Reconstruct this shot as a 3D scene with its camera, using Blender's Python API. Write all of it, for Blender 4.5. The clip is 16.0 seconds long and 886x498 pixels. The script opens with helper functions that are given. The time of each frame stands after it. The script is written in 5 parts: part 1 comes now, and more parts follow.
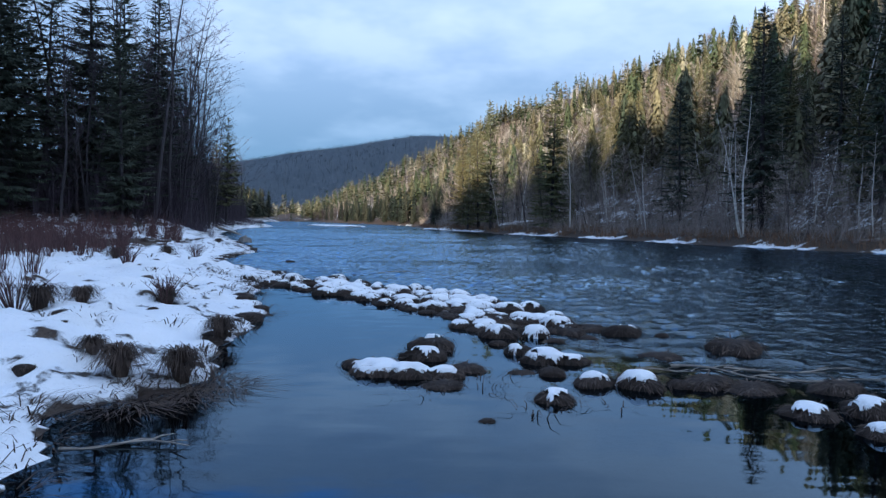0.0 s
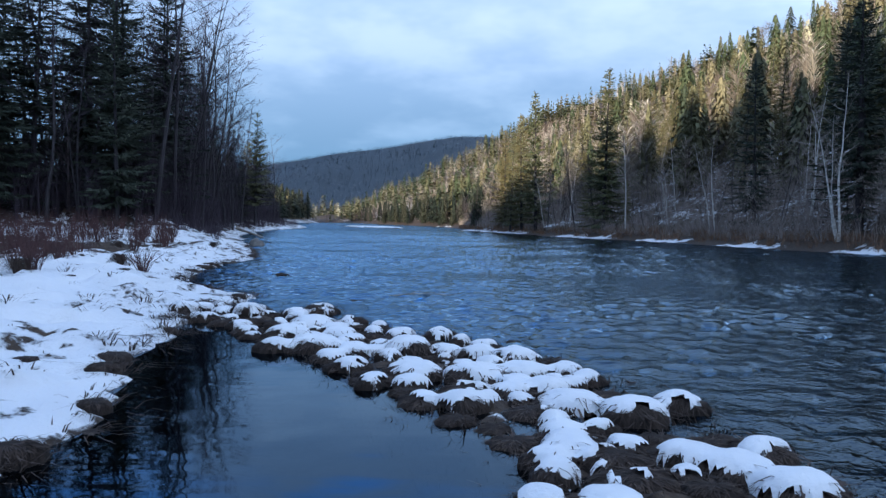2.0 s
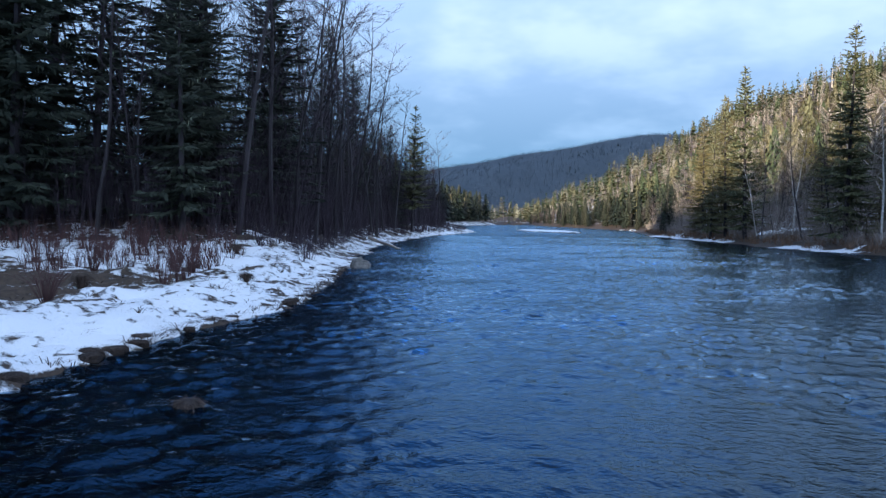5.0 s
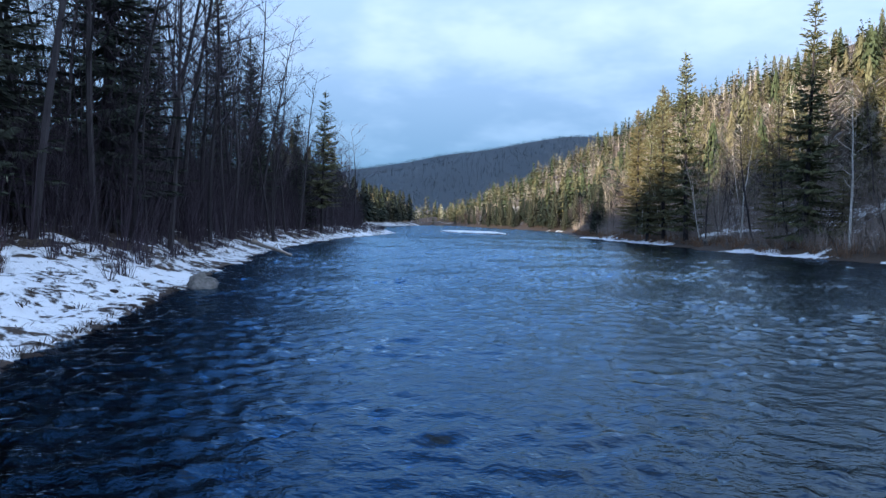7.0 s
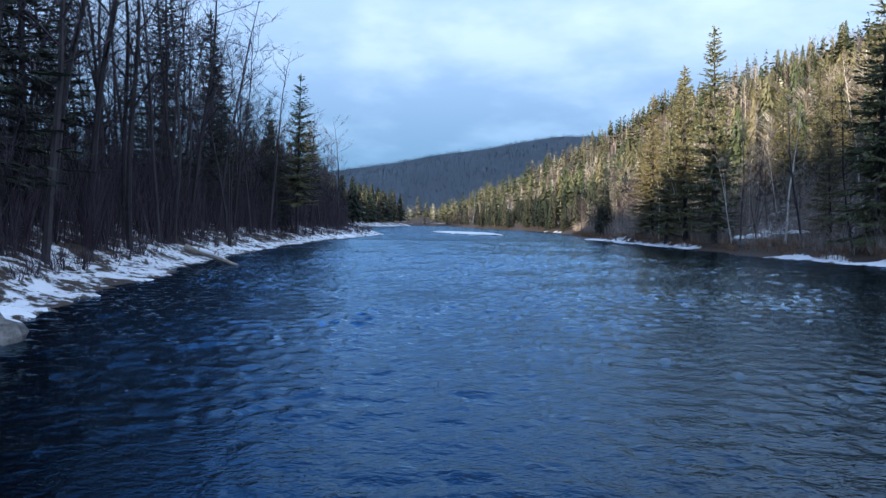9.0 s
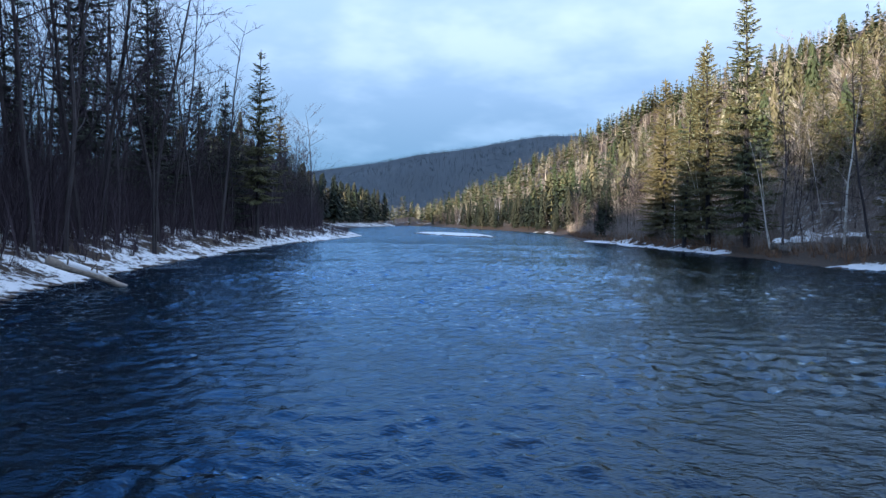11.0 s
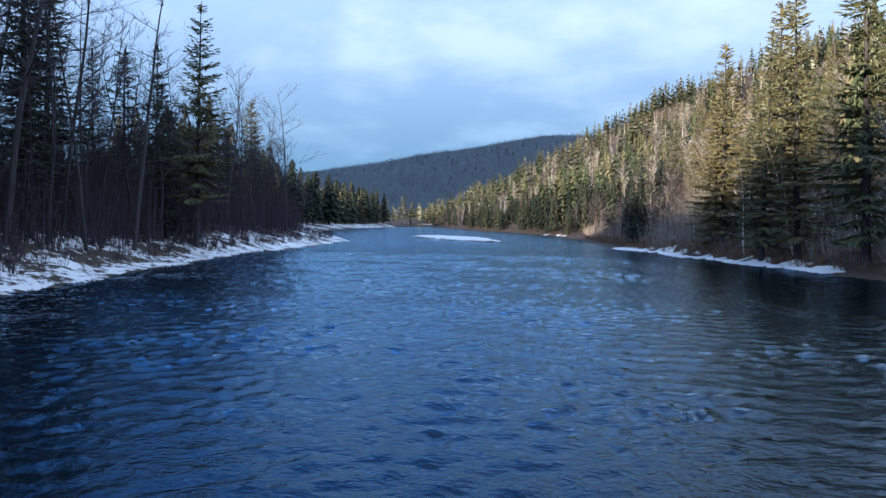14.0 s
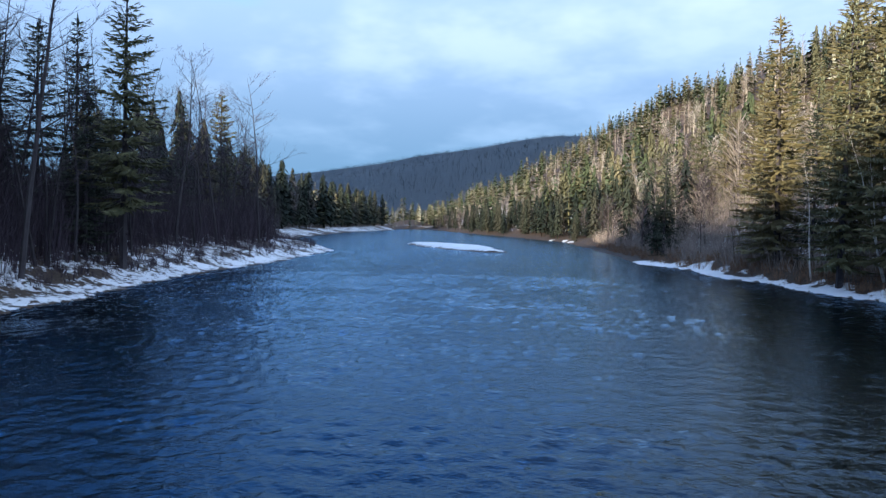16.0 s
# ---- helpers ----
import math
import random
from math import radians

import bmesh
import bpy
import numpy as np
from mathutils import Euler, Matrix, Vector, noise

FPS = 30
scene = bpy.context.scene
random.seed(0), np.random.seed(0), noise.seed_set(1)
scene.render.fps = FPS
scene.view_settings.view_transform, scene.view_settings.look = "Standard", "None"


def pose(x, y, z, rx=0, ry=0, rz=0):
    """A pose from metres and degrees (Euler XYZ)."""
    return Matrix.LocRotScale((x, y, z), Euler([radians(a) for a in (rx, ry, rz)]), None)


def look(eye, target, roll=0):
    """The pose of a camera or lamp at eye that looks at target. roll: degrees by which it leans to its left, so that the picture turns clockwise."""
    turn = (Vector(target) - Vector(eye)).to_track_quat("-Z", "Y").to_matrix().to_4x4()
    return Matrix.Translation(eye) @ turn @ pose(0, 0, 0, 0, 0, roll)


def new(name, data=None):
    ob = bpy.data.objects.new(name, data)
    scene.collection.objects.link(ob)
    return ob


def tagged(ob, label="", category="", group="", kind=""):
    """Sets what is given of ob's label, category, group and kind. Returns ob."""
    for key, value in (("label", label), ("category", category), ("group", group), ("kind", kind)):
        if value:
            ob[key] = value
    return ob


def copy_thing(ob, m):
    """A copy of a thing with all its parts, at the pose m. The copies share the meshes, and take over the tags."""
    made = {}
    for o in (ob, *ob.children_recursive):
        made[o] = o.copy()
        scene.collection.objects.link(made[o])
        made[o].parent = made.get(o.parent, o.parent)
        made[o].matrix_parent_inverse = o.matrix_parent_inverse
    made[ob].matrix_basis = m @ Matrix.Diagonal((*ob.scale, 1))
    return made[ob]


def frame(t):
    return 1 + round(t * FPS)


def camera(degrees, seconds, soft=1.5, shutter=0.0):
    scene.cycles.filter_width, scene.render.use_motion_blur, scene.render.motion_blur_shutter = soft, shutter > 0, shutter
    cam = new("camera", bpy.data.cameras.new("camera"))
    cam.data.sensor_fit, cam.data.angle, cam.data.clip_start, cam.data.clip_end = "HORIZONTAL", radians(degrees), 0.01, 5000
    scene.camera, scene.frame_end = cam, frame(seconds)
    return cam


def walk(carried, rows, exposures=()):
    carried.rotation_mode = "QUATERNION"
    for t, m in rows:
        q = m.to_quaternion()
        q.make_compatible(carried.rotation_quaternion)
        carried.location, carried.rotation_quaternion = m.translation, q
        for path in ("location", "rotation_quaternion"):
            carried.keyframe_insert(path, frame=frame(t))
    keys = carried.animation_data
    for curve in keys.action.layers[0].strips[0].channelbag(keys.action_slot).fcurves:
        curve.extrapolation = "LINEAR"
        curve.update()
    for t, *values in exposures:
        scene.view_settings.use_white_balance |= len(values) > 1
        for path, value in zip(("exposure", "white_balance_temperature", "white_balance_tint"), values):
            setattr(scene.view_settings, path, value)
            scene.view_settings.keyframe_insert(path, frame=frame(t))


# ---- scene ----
cam = camera(60.4, 16.0, soft=1.4)
PATH = [
    (0, (0.708, 7.632, 1.627), (0.379, 17.619, 1.251), 0.57),
    (0.5, (0.671, 9.082, 1.599), (0.144, 19.061, 1.225), 0.51),
    (1, (0.621, 10.812, 1.569), (-0.170, 20.773, 1.195), 0.53),
    (1.5, (0.568, 12.833, 1.538), (-0.305, 22.788, 1.169), 0.48),
    (2, (0.400, 15.006, 1.578), (-0.457, 24.962, 1.214), 0.63),
    (2.5, (0.379, 17.003, 1.949), (-0.484, 26.958, 1.564), 0.75),
    (3, (0.208, 19.378, 2.096), (-0.823, 29.317, 1.717), 0.70),
    (3.5, (-0.167, 22.097, 2.044), (-2.572, 31.796, 1.675), 0.49),
    (3.7, (-0.175, 23.028, 2.073), (-3.197, 32.553, 1.691), 0.53),
    (4.2, (-0.330, 25.400, 2.070), (-3.780, 34.780, 1.700), 0.55),
    (6, (-1.445, 33.675, 2.045), (-3.970, 43.344, 1.679), 0.65),
    (6.5, (-1.966, 36.097, 2.041), (-4.273, 45.821, 1.683), 0.66),
    (7, (-2.458, 38.515, 2.036), (-4.693, 48.255, 1.682), 0.68),
    (7.5, (-2.954, 40.949, 2.034), (-5.199, 50.688, 1.682), 0.69),
    (8, (-3.487, 43.389, 2.036), (-5.748, 53.124, 1.685), 0.68),
    (8.5, (-4.069, 45.842, 2.031), (-6.290, 55.586, 1.683), 0.66),
    (9, (-4.645, 48.291, 2.027), (-6.777, 58.055, 1.679), 0.64),
    (9.2, (-4.870, 49.279, 2.029), (-6.938, 59.057, 1.681), 0.62),
    (11.3, (-6.908, 59.867, 2.089), (-8.857, 69.669, 1.743), 0.58),
    (12, (-7.555, 63.492, 2.030), (-9.523, 73.291, 1.694), 0.55),
    (12.5, (-8.029, 66.047, 2.070), (-9.998, 75.846, 1.726), 0.56),
    (13, (-8.520, 68.572, 2.159), (-10.488, 78.370, 1.805), 0.55),
    (13.5, (-8.978, 71.112, 2.272), (-10.928, 80.913, 1.915), 0.54),
    (14, (-9.336, 73.676, 2.384), (-11.320, 83.471, 2.040), 0.53),
    (14.5, (-9.702, 76.220, 2.568), (-11.689, 86.015, 2.230), 0.51),
    (15, (-10.092, 78.770, 2.820), (-12.066, 88.567, 2.474), 0.48),
    (15.5, (-10.444, 81.331, 3.031), (-12.440, 91.123, 2.681), 0.48),
    (16, (-10.805, 83.878, 3.132), (-12.804, 93.670, 2.801), 0.52),
]
EXPOSURE = 1.22
CLOUD_SHIFT = (3.1, 1.7, 0.0)
RIPPLE = 0.045
WAVE_SLOPE = 0.043

walk(cam, [(t, look(eye, target, roll)) for t, eye, target, roll in PATH], exposures=[(0, EXPOSURE - 0.12, 5740, 9), (3, EXPOSURE - 0.10, 5740, 9), (6, EXPOSURE + 0.06, 5740, 9), (16, EXPOSURE + 0.02, 5740, 9)])

# ---- light ----
SUN_ELEVATION = 12.0
SUN_BEARING = 25.0      # the light travels this far to the right of +y, in degrees


def build_world():
    world = bpy.data.worlds.new("sky")
    scene.world = world
    world.use_nodes = True
    nt = world.node_tree
    nt.nodes.clear()
    N, L = nt.nodes.new, nt.links.new
    sky = N("ShaderNodeTexSky")
    sky.sky_type, sky.sun_disc = "NISHITA", False
    sky.sun_elevation = radians(SUN_ELEVATION)
    sky.sun_rotation = radians(180 + SUN_BEARING)
    sky_bg = N("ShaderNodeBackground")
    sky_bg.inputs["Strength"].default_value = 0.092
    blue = N("ShaderNodeMix"); blue.data_type, blue.blend_type = "RGBA", "MULTIPLY"
    blue.inputs["Factor"].default_value, blue.inputs["B"].default_value = 1.0, (0.88, 1.5, 2.4, 1)
    L(sky.outputs[0], blue.inputs["A"])
    L(blue.outputs["Result"], sky_bg.inputs["Color"])
    # a broken deck of flat cloud, laid out on a plane overhead
    tc = N("ShaderNodeTexCoord")
    sep = N("ShaderNodeSeparateXYZ")
    L(tc.outputs["Generated"], sep.inputs[0])
    up = N("ShaderNodeMath"); up.operation = "MAXIMUM"; up.inputs[1].default_value = 0.0
    L(sep.outputs["Z"], up.inputs[0])
    lift = N("ShaderNodeMath"); lift.operation = "ADD"; lift.inputs[1].default_value = 0.26
    L(up.outputs[0], lift.inputs[0])
    px = N("ShaderNodeMath"); px.operation = "DIVIDE"
    py = N("ShaderNodeMath"); py.operation = "DIVIDE"
    L(sep.outputs["X"], px.inputs[0]); L(lift.outputs[0], px.inputs[1])
    L(sep.outputs["Y"], py.inputs[0]); L(lift.outputs[0], py.inputs[1])
    com = N("ShaderNodeCombineXYZ")
    L(px.outputs[0], com.inputs["X"]); L(py.outputs[0], com.inputs["Y"])
    big = N("ShaderNodeTexNoise")
    big.inputs["Scale"].default_value, big.inputs["Detail"].default_value, big.inputs["Roughness"].default_value = 1.1, 5, 0.5
    small = N("ShaderNodeTexNoise")
    small.inputs["Scale"].default_value, small.inputs["Detail"].default_value = 2.6, 4
    shift = N("ShaderNodeVectorMath"); shift.operation = "ADD"; shift.inputs[1].default_value = CLOUD_SHIFT
    L(com.outputs[0], shift.inputs[0])
    L(shift.outputs[0], big.inputs["Vector"]); L(shift.outputs[0], small.inputs["Vector"])
    cover = N("ShaderNodeMapRange"); cover.interpolation_type = "SMOOTHSTEP"
    cover.inputs["From Min"].default_value, cover.inputs["From Max"].default_value = 0.36, 0.60
    cover.inputs["To Min"].default_value, cover.inputs["To Max"].default_value = 0.0, 1.0
    thin = N("ShaderNodeMapRange"); thin.interpolation_type = "SMOOTHSTEP"
    thin.inputs["From Min"].default_value, thin.inputs["From Max"].default_value = 0.23, 0.40
    thin.inputs["To Min"].default_value, thin.inputs["To Max"].default_value = 0.34, -0.10
    L(sep.outputs["Z"], thin.inputs["Value"])
    # the clear gap lies to the north; overhead and behind the deck closes again
    over = N("ShaderNodeMapRange"); over.interpolation_type = "SMOOTHSTEP"
    over.inputs["From Min"].default_value, over.inputs["From Max"].default_value = 0.66, 0.88
    over.inputs["To Min"].default_value, over.inputs["To Max"].default_value = 0.0, 0.42
    L(sep.outputs["Z"], over.inputs["Value"])
    south = N("ShaderNodeMapRange"); south.interpolation_type = "SMOOTHSTEP"
    south.inputs["From Min"].default_value, south.inputs["From Max"].default_value = 0.25, -0.2
    south.inputs["To Min"].default_value, south.inputs["To Max"].default_value = 0.0, 0.42
    L(sep.outputs["Y"], south.inputs["Value"])
    east_deck = N("ShaderNodeMapRange"); east_deck.interpolation_type = "SMOOTHSTEP"
    east_deck.inputs["From Min"].default_value, east_deck.inputs["From Max"].default_value = 0.05, 0.5
    east_deck.inputs["To Min"].default_value, east_deck.inputs["To Max"].default_value = 0.0, 0.24
    L(sep.outputs["X"], east_deck.inputs["Value"])
    total = big.outputs["Fac"]
    for term in (thin, over, south, east_deck):
        dens = N("ShaderNodeMath"); dens.operation = "ADD"
        L(total, dens.inputs[0]); L(term.outputs[0], dens.inputs[1])
        total = dens.outputs[0]
    L(total, cover.inputs["Value"])
    tone = N("ShaderNodeMapRange"); tone.interpolation_type = "SMOOTHSTEP"
    tone.inputs["From Min"].default_value, tone.inputs["From Max"].default_value = 0.36, 0.66
    east = N("ShaderNodeMath"); east.operation = "MULTIPLY_ADD"; east.inputs[1].default_value = 0.26
    L(sep.outputs["X"], east.inputs[0]); L(small.outputs["Fac"], east.inputs[2])
    L(east.outputs[0], tone.inputs["Value"])
    # towards the zenith the deck is thinner and brighter than low over the valley
    high = N("ShaderNodeMapRange"); high.interpolation_type = "SMOOTHSTEP"
    high.inputs["From Min"].default_value, high.inputs["From Max"].default_value = 0.02, 0.34
    L(sep.outputs["Z"], high.inputs["Value"])
    low_c = N("ShaderNodeMix"); low_c.data_type = "RGBA"
    low_c.inputs["A"].default_value, low_c.inputs["B"].default_value = (0.20, 0.36, 0.535, 1), (0.275, 0.46, 0.665, 1)
    L(tone.outputs[0], low_c.inputs["Factor"])
    high_c = N("ShaderNodeMix"); high_c.data_type = "RGBA"
    high_c.inputs["A"].default_value, high_c.inputs["B"].default_value = (0.52, 0.685, 0.955, 1), (0.79, 0.92, 1.13, 1)
    L(tone.outputs[0], high_c.inputs["Factor"])
    cc = N("ShaderNodeMix"); cc.data_type = "RGBA"
    L(high.outputs[0], cc.inputs["Factor"]); L(low_c.outputs["Result"], cc.inputs["A"]); L(high_c.outputs["Result"], cc.inputs["B"])
    # the deck is brighter on the sun's side of the sky
    sunward = N("ShaderNodeMapRange"); sunward.interpolation_type = "SMOOTHSTEP"
    sunward.inputs["From Min"].default_value, sunward.inputs["From Max"].default_value = 0.35, -0.75
    sunward.inputs["To Min"].default_value, sunward.inputs["To Max"].default_value = 0.49, 0.57
    L(sep.outputs["Y"], sunward.inputs["Value"])
    cloud_bg = N("ShaderNodeBackground")
    eastward = N("ShaderNodeMapRange"); eastward.interpolation_type = "SMOOTHSTEP"
    eastward.inputs["From Min"].default_value, eastward.inputs["From Max"].default_value = 0.2, 0.75
    eastward.inputs["To Min"].default_value, eastward.inputs["To Max"].default_value = 1.0, 1.6
    L(sep.outputs["X"], eastward.inputs["Value"])
    gain = N("ShaderNodeMath"); gain.operation = "MULTIPLY"
    L(sunward.outputs[0], gain.inputs[0]); L(eastward.outputs[0], gain.inputs[1])
    L(gain.outputs[0], cloud_bg.inputs["Strength"])
    L(cc.outputs["Result"], cloud_bg.inputs["Color"])
    mix = N("ShaderNodeMixShader")
    L(cover.outputs[0], mix.inputs[0]); L(sky_bg.outputs[0], mix.inputs[1]); L(cloud_bg.outputs[0], mix.inputs[2])
    out = N("ShaderNodeOutputWorld")
    L(mix.outputs[0], out.inputs["Surface"])


build_world()
sun = new("sun", bpy.data.lights.new("sun", "SUN"))
sun.data.energy, sun.data.angle, sun.data.color = 5.6, radians(0.6), (1.0, 0.79, 0.52)
_b, _e = radians(SUN_BEARING), radians(SUN_ELEVATION)
sun.matrix_world = look((0, 0, 50), Vector((0, 0, 50)) + Vector((math.sin(_b) * math.cos(_e), math.cos(_b) * math.cos(_e), -math.sin(_e))))

# ---- materials ----


def material(name):
    m = bpy.data.materials.new(name)
    m.use_nodes = True
    nt = m.node_tree
    return m, nt, nt.nodes["Principled BSDF"]


def noise_tex(nt, scale, detail=4, rough=0.55, stretch=None, coord="Object"):
    tc = nt.nodes.new("ShaderNodeTexCoord")
    n = nt.nodes.new("ShaderNodeTexNoise")
    n.inputs["Scale"].default_value, n.inputs["Detail"].default_value, n.inputs["Roughness"].default_value = scale, detail, rough
    if stretch:
        mp = nt.nodes.new("ShaderNodeMapping")
        mp.inputs["Scale"].default_value = stretch
        nt.links.new(tc.outputs[coord], mp.inputs["Vector"])
        nt.links.new(mp.outputs[0], n.inputs["Vector"])
    else:
        nt.links.new(tc.outputs[coord], n.inputs["Vector"])
    return n


def ramp(nt, source, stops):
    r = nt.nodes.new("ShaderNodeValToRGB")
    el = r.color_ramp.elements
    el[0].position, el[0].color = stops[0][0], (*stops[0][1], 1)
    el[1].position, el[1].color = stops[-1][0], (*stops[-1][1], 1)
    for pos, c in stops[1:-1]:
        e = el.new(pos)
        e.color = (*c, 1)
    nt.links.new(source, r.inputs[0])
    return r


def mixed(nt, fac, a, b):
    m = nt.nodes.new("ShaderNodeMix")
    m.data_type = "RGBA"
    for key, v in (("Factor", fac), ("A", a), ("B", b)):
        if isinstance(v, (tuple, float, int)):
            m.inputs[key].default_value = (*v, 1) if isinstance(v, tuple) else v
        else:
            nt.links.new(v, m.inputs[key])
    return m.outputs["Result"]


def bump(nt, bsdf, height, strength, distance):
    b = nt.nodes.new("ShaderNodeBump")
    b.inputs["Strength"].default_value, b.inputs["Distance"].default_value = strength, distance
    nt.links.new(height, b.inputs["Height"])
    nt.links.new(b.outputs[0], bsdf.inputs["Normal"])
    return b


def two_tone(name, dark, light, scale, rough=0.85, bump_scale=None, bump_depth=0.01, stretch=None, by_object=0.0):
    m, nt, b = material(name)
    n = noise_tex(nt, scale, 6, 0.6, stretch)
    col = ramp(nt, n.outputs["Fac"], [(0.3, dark), (0.7, light)]).outputs[0]
    if by_object:
        info = nt.nodes.new("ShaderNodeObjectInfo")
        hv = nt.nodes.new("ShaderNodeHueSaturation")
        mr = nt.nodes.new("ShaderNodeMapRange")
        mr.inputs["To Min"].default_value, mr.inputs["To Max"].default_value = 1 - by_object, 1 + by_object
        nt.links.new(info.outputs["Random"], mr.inputs["Value"])
        nt.links.new(mr.outputs[0], hv.inputs["Value"])
        nt.links.new(col, hv.inputs["Color"])
        col = hv.outputs[0]
    nt.links.new(col, b.inputs["Base Color"])
    b.inputs["Roughness"].default_value = rough
    b.inputs["Specular IOR Level"].default_value = 0.25
    if bump_scale:
        bump(nt, b, noise_tex(nt, bump_scale, 5, 0.6, stretch).outputs["Fac"], 0.8, bump_depth)
    return m


def needle_material(name, dark, light, warm):
    """Conifer needles: shoot by shoot and tree by tree from dark to yellow green."""
    m, nt, b = material(name)
    geo = nt.nodes.new("ShaderNodeNewGeometry")
    info = nt.nodes.new("ShaderNodeObjectInfo")
    col = mixed(nt, geo.outputs["Random Per Island"], dark, light)
    f = nt.nodes.new("ShaderNodeMath"); f.operation = "MULTIPLY"; f.inputs[1].default_value = 0.7
    nt.links.new(info.outputs["Random"], f.inputs[0])
    col = mixed(nt, f.outputs[0], col, warm)
    nt.links.new(col, b.inputs["Base Color"])
    b.inputs["Roughness"].default_value = 0.7
    b.inputs["Specular IOR Level"].default_value = 0.2
    return m


def tint_material(name, gain=0.25):
    """Far woods: each tree's colour, with any shade or haze put into it, is stored with it, and varies shoot by shoot.
    """
    m, nt, b = material(name)
    a = nt.nodes.new("ShaderNodeAttribute"); a.attribute_name = "tint"
    geo = nt.nodes.new("ShaderNodeNewGeometry")
    hv = nt.nodes.new("ShaderNodeHueSaturation")
    mr = nt.nodes.new("ShaderNodeMapRange")
    mr.inputs["To Min"].default_value, mr.inputs["To Max"].default_value = 1 - gain, 1 + gain
    nt.links.new(geo.outputs["Random Per Island"], mr.inputs["Value"])
    nt.links.new(mr.outputs[0], hv.inputs["Value"])
    nt.links.new(a.outputs["Color"], hv.inputs["Color"])
    nt.links.new(hv.outputs[0], b.inputs["Base Color"])
    b.inputs["Roughness"].default_value = 0.8
    b.inputs["Specular IOR Level"].default_value = 0.15
    return m


def ground_material():
    """Snow over leaf litter, dead grass and mud; how much snow lies is stored with the ground."""
    m, nt, b = material("snowy_ground")
    a = nt.nodes.new("ShaderNodeAttribute"); a.attribute_name = "snow"
    fine, mid = noise_tex(nt, 3.2, 6, 0.65), noise_tex(nt, 0.45, 5, 0.6)
    litter = ramp(nt, noise_tex(nt, 6.0, 6, 0.7).outputs["Fac"],
                  [(0.3, (0.024, 0.019, 0.016)), (0.5, (0.055, 0.040, 0.030)), (0.72, (0.088, 0.064, 0.047))]).outputs[0]
    snow = ramp(nt, mid.outputs["Fac"], [(0.3, (0.63, 0.665, 0.725)), (0.7, (0.73, 0.755, 0.795))]).outputs[0]
    add = nt.nodes.new("ShaderNodeMath"); add.operation = "MULTIPLY_ADD"
    nt.links.new(fine.outputs["Fac"], add.inputs[0]); add.inputs[1].default_value = 0.9
    nt.links.new(a.outputs["Fac"], add.inputs[2])
    add2 = nt.nodes.new("ShaderNodeMath"); add2.operation = "MULTIPLY_ADD"
    nt.links.new(mid.outputs["Fac"], add2.inputs[0]); add2.inputs[1].default_value = 0.7
    nt.links.new(add.outputs[0], add2.inputs[2])
    cut = nt.nodes.new("ShaderNodeMapRange"); cut.interpolation_type = "SMOOTHSTEP"
    cut.inputs["From Min"].default_value, cut.inputs["From Max"].default_value = 1.26, 1.36
    nt.links.new(add2.outputs[0], cut.inputs["Value"])
    # far ground turns blue-grey: distance haze put into the litter's colour
    haze = nt.nodes.new("ShaderNodeAttribute"); haze.attribute_name = "haze"
    litter = mixed(nt, haze.outputs["Fac"], litter, (0.046, 0.058, 0.068))
    nt.links.new(mixed(nt, cut.outputs[0], litter, snow), b.inputs["Base Color"])
    b.inputs["Roughness"].default_value = 0.75
    b.inputs["Specular IOR Level"].default_value = 0.2
    h = nt.nodes.new("ShaderNodeMath"); h.operation = "MULTIPLY_ADD"
    nt.links.new(noise_tex(nt, 14, 5, 0.6).outputs["Fac"], h.inputs[0]); h.inputs[1].default_value = 0.4
    nt.links.new(cut.outputs[0], h.inputs[2])
    bump(nt, b, h.outputs[0], 0.8, 0.09)
    return m


